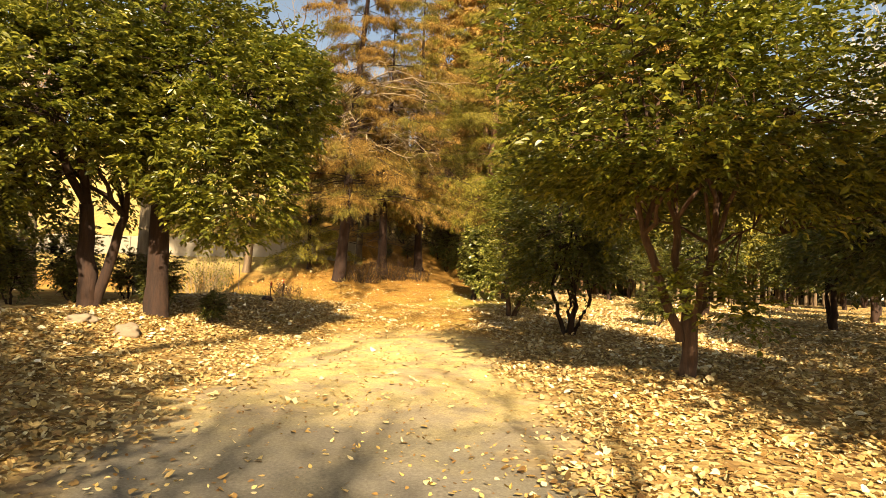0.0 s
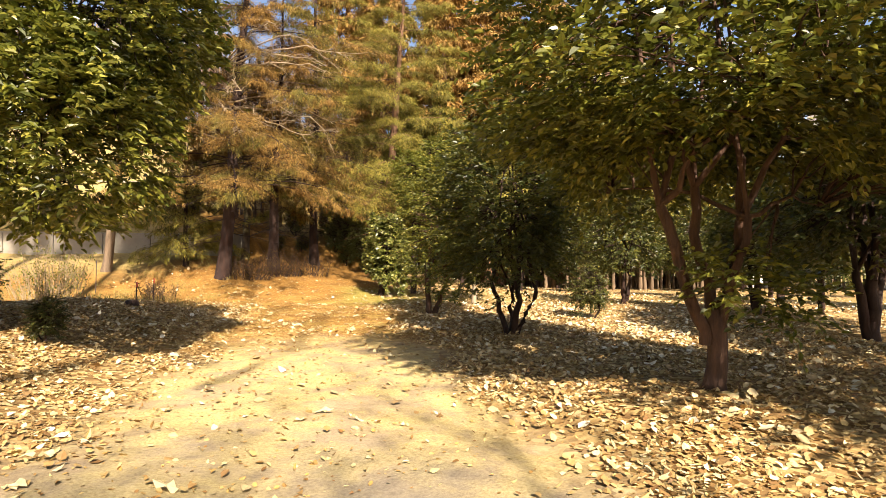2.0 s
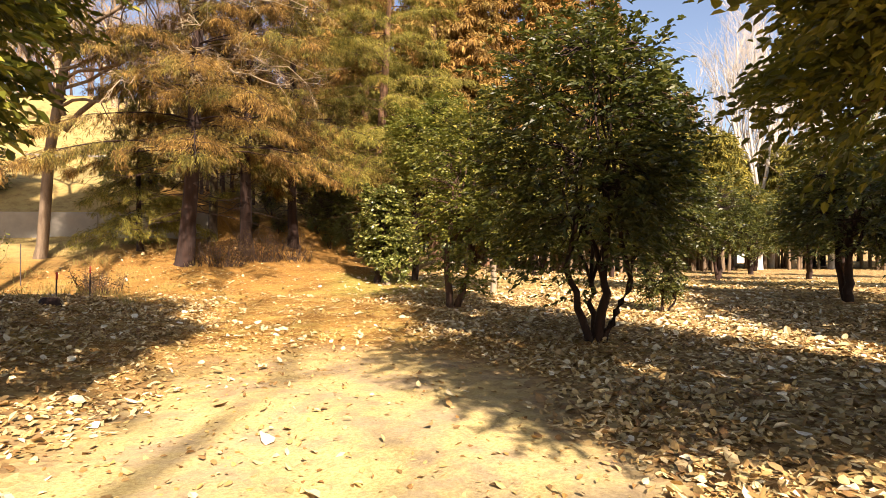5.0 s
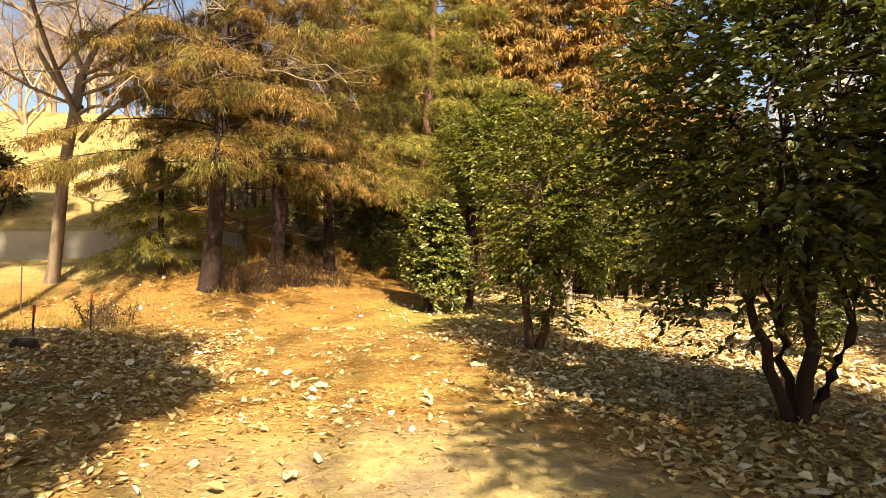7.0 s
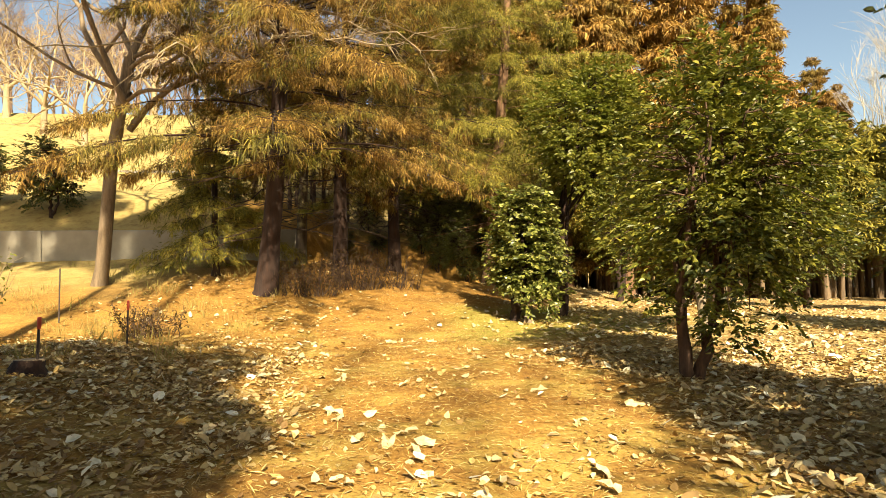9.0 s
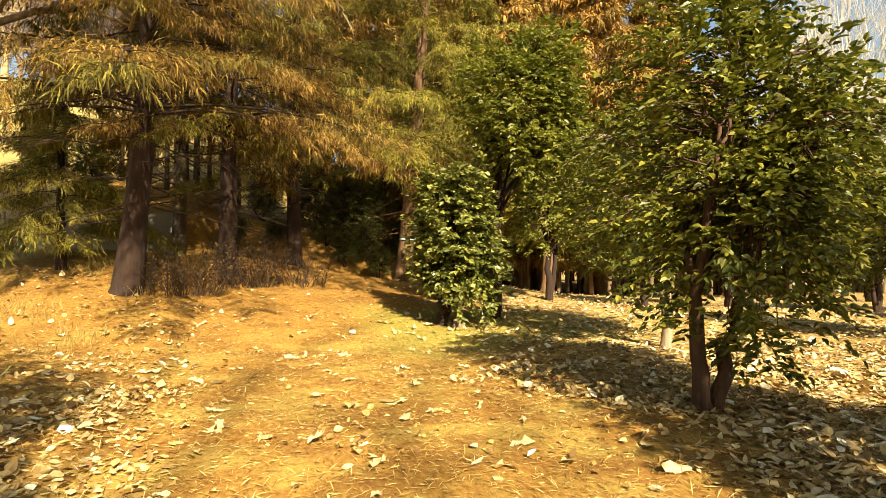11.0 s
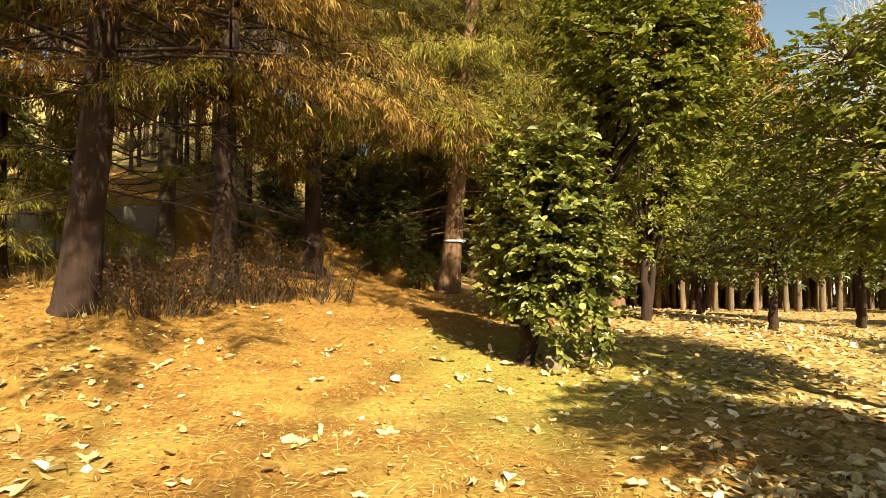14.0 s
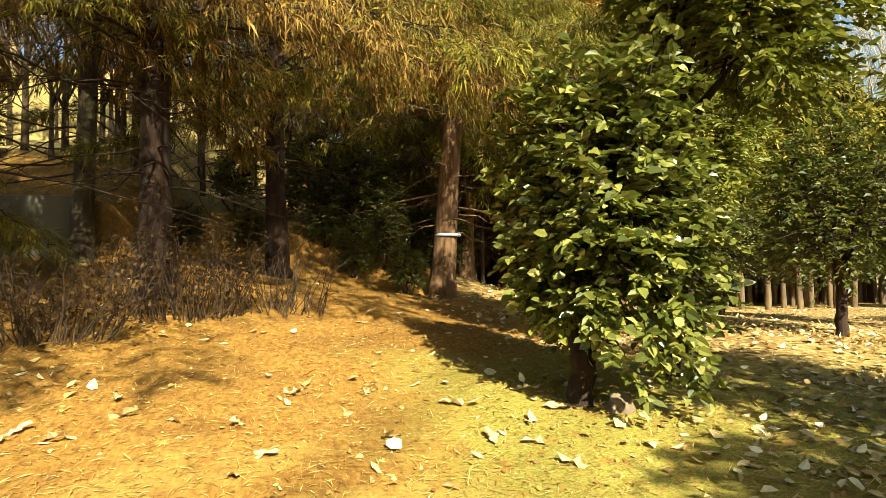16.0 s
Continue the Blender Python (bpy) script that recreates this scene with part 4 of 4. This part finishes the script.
V, F = tube(np.array([[0, 0, -0.03], [0, 0, -0.026], [0.0, 0, 0.026], [0, 0, 0.03]]), np.array([0.285, 0.30, 0.30, 0.285]), 18)
mesh_object("band", V, F, M_BAND, tape)


def rock(x, y, sx, sy, sz, seed, label):
    rng = np.random.default_rng(seed)
    bm = bmesh.new()
    bmesh.ops.create_icosphere(bm, subdivisions=4, radius=1)
    for v in bm.verts:
        n = noise.noise(v.co * 1.4 + Vector((seed, 0, 0))) * 0.4 + noise.noise(v.co * 4.0) * 0.1
        v.co = Vector((v.co.x * sx, v.co.y * sy, v.co.z * sz)) * (1 + n)
    me = bpy.data.meshes.new("rock")
    bm.to_mesh(me)
    bm.free()
    for p in me.polygons:
        p.use_smooth = True
    me.materials.append(M_ROCK)
    ob = new("rock", me)
    ob.location = (x, y, gz(x, y) + sz * 0.25)
    return tagged(ob, label, "rock")


rock(-5.2, 9.7, 0.22, 0.17, 0.14, 3, "rounded brown rock half buried in leaf litter")
rock(1.62, 26.05, 0.13, 0.1, 0.12, 8, "small pale brown stone at the foot of a shrub")
rock(-6.1, 9.9, 0.24, 0.18, 0.1, 5, "low brown rock half buried in leaf litter")


def twig_bush(name, x, y, label, n, h, spread, mat, seed, leafmat=None):
    """Upright dry shoots from one root, with a few withered leaves."""
    rng = np.random.default_rng(seed)
    root = thing(name, x, y, None, label, "shrub")
    tb, P = [], []
    for k in range(n):
        a, rr = rng.uniform(0, 6.3), spread * rng.uniform(0, 1) ** 0.6
        b = np.array([np.cos(a) * rr * 0.8, np.sin(a) * rr * 0.5, -0.03])
        hh = h * rng.uniform(0.5, 1.1)
        e = b + np.array([np.cos(a) * hh * 0.35 + rng.normal() * 0.12, np.sin(a) * hh * 0.3 + rng.normal() * 0.12, hh])
        p = bend(b, e, 6, 0, rng, 0.025)
        tb.append(tube(p, np.linspace(0.009, 0.003, 6), 4))
        for j in range(3):
            q = p[rng.integers(2, 6)]
            tb.append(tube(bend(q, q + np.array([rng.normal() * 0.16, rng.normal() * 0.16, rng.uniform(0.05, 0.3)]), 4, 0, rng, 0.015), np.linspace(0.005, 0.002, 4), 3))
            P.append(q)
    V, F = join(tb)
    tagged(mesh_object("shoot_tangle", V, F, mat, root), kind="stuff")
    if leafmat:
        P = np.repeat(np.array(P), 3, 0) + rng.standard_normal((len(P) * 3, 3)) * 0.06
        V, F = leaves(P, rng.standard_normal(P.shape) + np.array([0, 0, -0.6]), rng.standard_normal(P.shape), 0.07, 0.02, 0.2, False)
        tagged(mesh_object("withered_leaf_mass", V, F, leafmat, root), kind="stuff")
    return root


twig_bush("dry_shrub", -2.7, 29.9, "brown leafless shrub with upright dry shoots beside a cedar", 90, 1.1, 1.0, M_TWIG_BROWN, 81, M_WITHERED)
twig_bush("dry_shrub", -4.0, 28.6, "brown withered shrub with dry seed heads", 80, 0.9, 1.0, M_TWIG_BROWN, 82, M_WITHERED)
twig_bush("dry_shrub", -1.4, 30.4, "small brown leafless shrub", 50, 0.95, 0.8, M_TWIG_BROWN, 83)
twig_bush("dry_shrub", -8.6, 21.5, "straw-coloured leafless shrub with arching shoots", 70, 1.5, 0.9, M_TWIG_PALE, 84, M_LEAF_OLIVE)
twig_bush("dry_shrub", -9.5, 22.8, "straw-coloured leafless shrub with arching shoots", 60, 1.5, 0.9, M_TWIG_PALE, 85, M_LEAF_OLIVE)
twig_bush("dry_shrub", -6.4, 24.3, "low dry brown weed clump", 40, 0.6, 0.6, M_TWIG_BROWN, 86, M_WITHERED)

# dry grass tufts on the bank
rg = np.random.default_rng(87)
n = 9000
x, y = rg.uniform(-12, -4.6, n), rg.uniform(19, 32, n)
clump = np.sin(x * 1.9 + 1) * np.sin(y * 1.7) + 0.4 * np.sin(x * 5) * np.sin(y * 4.1)
x, y = x[clump > 0.35], y[clump > 0.35]
P = np.stack([x, y, height(x, y) - 0.01], 1)
D = rg.standard_normal(P.shape) * 0.35 + np.array([0, 0, 1.0])
V, F = leaves(P, D, rg.standard_normal(P.shape), rg.uniform(0.12, 0.4, len(P)), 0.006, 0.1, False)
tagged(mesh_object("dry_grass", V, F, M_GRASS_DRY), "tufts of dry straw-coloured grass on the bank", "grass", kind="stuff")


# ---- far houses ----
def house(x, y, yaw, w, d, h, label):
    root = thing("house", x, y, gz(x, y) - 0.2, label, "house", "far houses")
    root.rotation_euler[2] = yaw
    bm = bmesh.new()
    bmesh.ops.create_cube(bm, size=1)
    bmesh.ops.scale(bm, vec=(w, d, h), verts=bm.verts)
    bmesh.ops.translate(bm, vec=(0, 0, h / 2), verts=bm.verts)
    part("wall", bm, M_WALLWHITE, root)
    bm = bmesh.new()
    v = [bm.verts.new(c) for c in ((-w * 0.54, -d * 0.56, h), (w * 0.54, -d * 0.56, h), (w * 0.54, d * 0.56, h), (-w * 0.54, d * 0.56, h), (-w * 0.54, 0, h + d * 0.3), (w * 0.54, 0, h + d * 0.3))]
    for f in ((0, 1, 5, 4), (2, 3, 4, 5), (0, 4, 3), (1, 2, 5), (3, 2, 1, 0)):
        bm.faces.new([v[i] for i in f])
    part("roof", bm, M_ROOF, root)
    for k in range(3):
        for lv in (0.3, 0.72):
            bm = bmesh.new()
            bmesh.ops.create_cube(bm, size=1)
            bmesh.ops.scale(bm, vec=(w * 0.14, 0.12, h * 0.2), verts=bm.verts)
            part("window", bm, M_GLASS, root).location = (w * (k - 1) * 0.3, -d / 2, h * lv)


house(50, 73, 0.4, 11, 8, 6, "white two-storey house glimpsed behind bare trees")

# ---- fallen leaves ----
def scatter(n, x0, x1, y0, y1, dens, seed):
    rng = np.random.default_rng(seed)
    x, y = rng.uniform(x0, x1, n), rng.uniform(y0, y1, n)
    k = rng.uniform(0, 1, n) < dens(x, y)
    return x[k], y[k], rng


def patchy(x, y):
    return 0.6 + 0.4 * np.sin(x * 1.7 + np.sin(y * 1.3) * 1.5) * np.sin(y * 1.5 + 0.7)


def lawn_density(x, y):
    edge = 0.25 * np.sin(y * 1.1) + 0.15 * np.sin(y * 2.7)
    right = sm((x - 0.7 - edge) / 1.1) * np.where(y > 15, np.interp(y, [15, 22, 26, 32], [1, 0.75, 0.4, 0.25]), 1)
    left = sm((-2.4 + edge - x) / 1.0) * np.interp(y, [0, 20, 24, 32], [1, 1, 0.3, 0.12])
    far = 0.3 * sm((y - 14) / 2.5) * sm((17.5 - y) / 2)
    return np.clip(right + left + far * 0.7 + 0.035, 0, 1) * patchy(x, y)


def fallen(x, y, rng, size, lift):
    z = height(x, y) + 0.018 * np.sin(x * 7.1 + 2 * np.sin(y * 3.3)) * np.sin(y * 6.3 + x)
    P = np.stack([x, y, z + rng.uniform(0.004, lift, len(x))], 1)
    D = rng.standard_normal((len(x), 3)) * np.array([1, 1, 0.22])
    N = np.array([[0, 0, 1.0]]) + rng.standard_normal((len(x), 3)) * 0.32
    L = size * rng.uniform(0.6, 1.3, len(x))
    return leaves(P, D, N, L, L * rng.uniform(0.2, 0.46, len(x)), rng.uniform(-0.4, 0.15, len(x)), True, rng.uniform(-0.8, 1.9, len(x)))


x, y, r = scatter(235000, -7.5, 10, 0.3, 22, lawn_density, 91)
V, F = fallen(x, y, r, 0.068, 0.022)
tagged(mesh_object("leaf_litter", V, F, M_LITTER, smooth=False), "thick litter of brown and tan fallen leaves", "leaf litter", kind="stuff")
x, y, r = scatter(30000, -9, 18, 19, 32, lambda x, y: lawn_density(x, y) * np.where(y < 22, 0.5, 1.0), 96)
V, F = fallen(x, y, r, 0.095, 0.022)
tagged(mesh_object("far_leaf_litter", V, F, M_LITTER, smooth=False), "thinner litter of brown fallen leaves", "leaf litter", kind="stuff")
x, y, r = scatter(110000, -7.5, 24, 6, 42, lambda x, y: lawn_density(x, y) * np.interp(y, [6, 9, 14, 30, 40], [0.08, 0.3, 1, 0.8, 0.5]) * np.where(x < -2.5, 0.4, np.interp(x, [6, 10, 16], [1.0, 0.6, 0.4])), 92)
V, F = fallen(x, y, r, 0.115, 0.035)
tagged(mesh_object("large_leaf_litter", V, F, M_LITTER_PALE, smooth=False), "large pale curled fallen leaves over the ground", "leaf litter", kind="stuff")
x, y, r = scatter(26000, -6, 3.5, 1, 30, lambda x, y: np.where((y < 15) & (x < -3.2), 0, 0.7) * patchy(x * 0.8, y), 93)
V, F = fallen(x, y, r, 0.04, 0.008)
tagged(mesh_object("straw_litter", V, F, M_NEEDLE_LITTER, smooth=False), "small straw and leaf scraps on the ground", "leaf litter", kind="stuff")
r = np.random.default_rng(95)
n = 110000
x, y = r.uniform(-7.0, 3.5, n), r.uniform(12.5, 30, n)
k = (r.uniform(0, 1, n) < np.clip((y - 12) / 4, 0, 1)) & (r.uniform(0, 1, n) < np.interp(y, [12, 20, 27, 32], [1, 1, 0.8, 0.4]))
x, y = x[k], y[k]
z = height(x, y) + 0.018 * np.sin(x * 7.1 + 2 * np.sin(y * 3.3)) * np.sin(y * 6.3 + x)
P = np.stack([x, y, z + r.uniform(0.002, 0.02, len(x))], 1)
V, F = leaves(P, r.standard_normal(P.shape) * np.array([1, 0.7, 0.12]), np.array([[0, 0, 1.0]]) + r.standard_normal(P.shape) * 0.3, r.uniform(0.05, 0.13, len(x)), r.uniform(0.0018, 0.0045, len(x)), -0.1, False)
tagged(mesh_object("needle_litter", V, F, M_NEEDLE_LITTER, smooth=False), "fallen orange and straw-coloured conifer needles", "needle litter", kind="stuff")
r = np.random.default_rng(94)
blade_meshes = []
for k in range(8):
    a = np.linspace(0, 2 * np.pi, 13)[:-1]
    rad = (0.55 + 0.45 * np.cos(a * 1) ** 2) * (1 + 0.3 * r.standard_normal(12))
    ring = np.stack([np.cos(a) * 0.085 * rad, np.sin(a) * 0.062 * rad, 0.016 * r.standard_normal(12) + 0.03 * np.abs(np.sin(a)) * r.uniform(-0.3, 1)], 1)
    V = np.concatenate([[[0, 0, 0.006]], ring])
    F = np.array([[0, q + 1, (q + 1) % 12 + 1] for q in range(12)])
    ob = mesh_object("fallen_leaf", V, F, M_LITTER_PALE, ground, smooth=False)
    blade_meshes.append(ob.data)
    ob.location = (r.uniform(-3, 1), r.uniform(16, 24), 0)
    ob.location.z = gz(ob.location.x, ob.location.y) + 0.03
for k in range(200):
    x, y = r.uniform(-4.5, 2.6), r.uniform(15, 27)
    if k < 12:
        x, y = r.uniform(-2.8, 1.0), r.uniform(6.5, 14)
    ob = new("fallen_leaf", blade_meshes[k % 8])
    ob.parent = ground
    ob.location = (x, y, gz(x, y) + r.uniform(0.015, 0.04))
    ob.rotation_euler = (r.normal() * 0.25, r.normal() * 0.25, r.uniform(0, 6.3))
    s = r.uniform(0.65, 1.25)
    ob.scale = (s, s * r.uniform(0.8, 1.2), s)
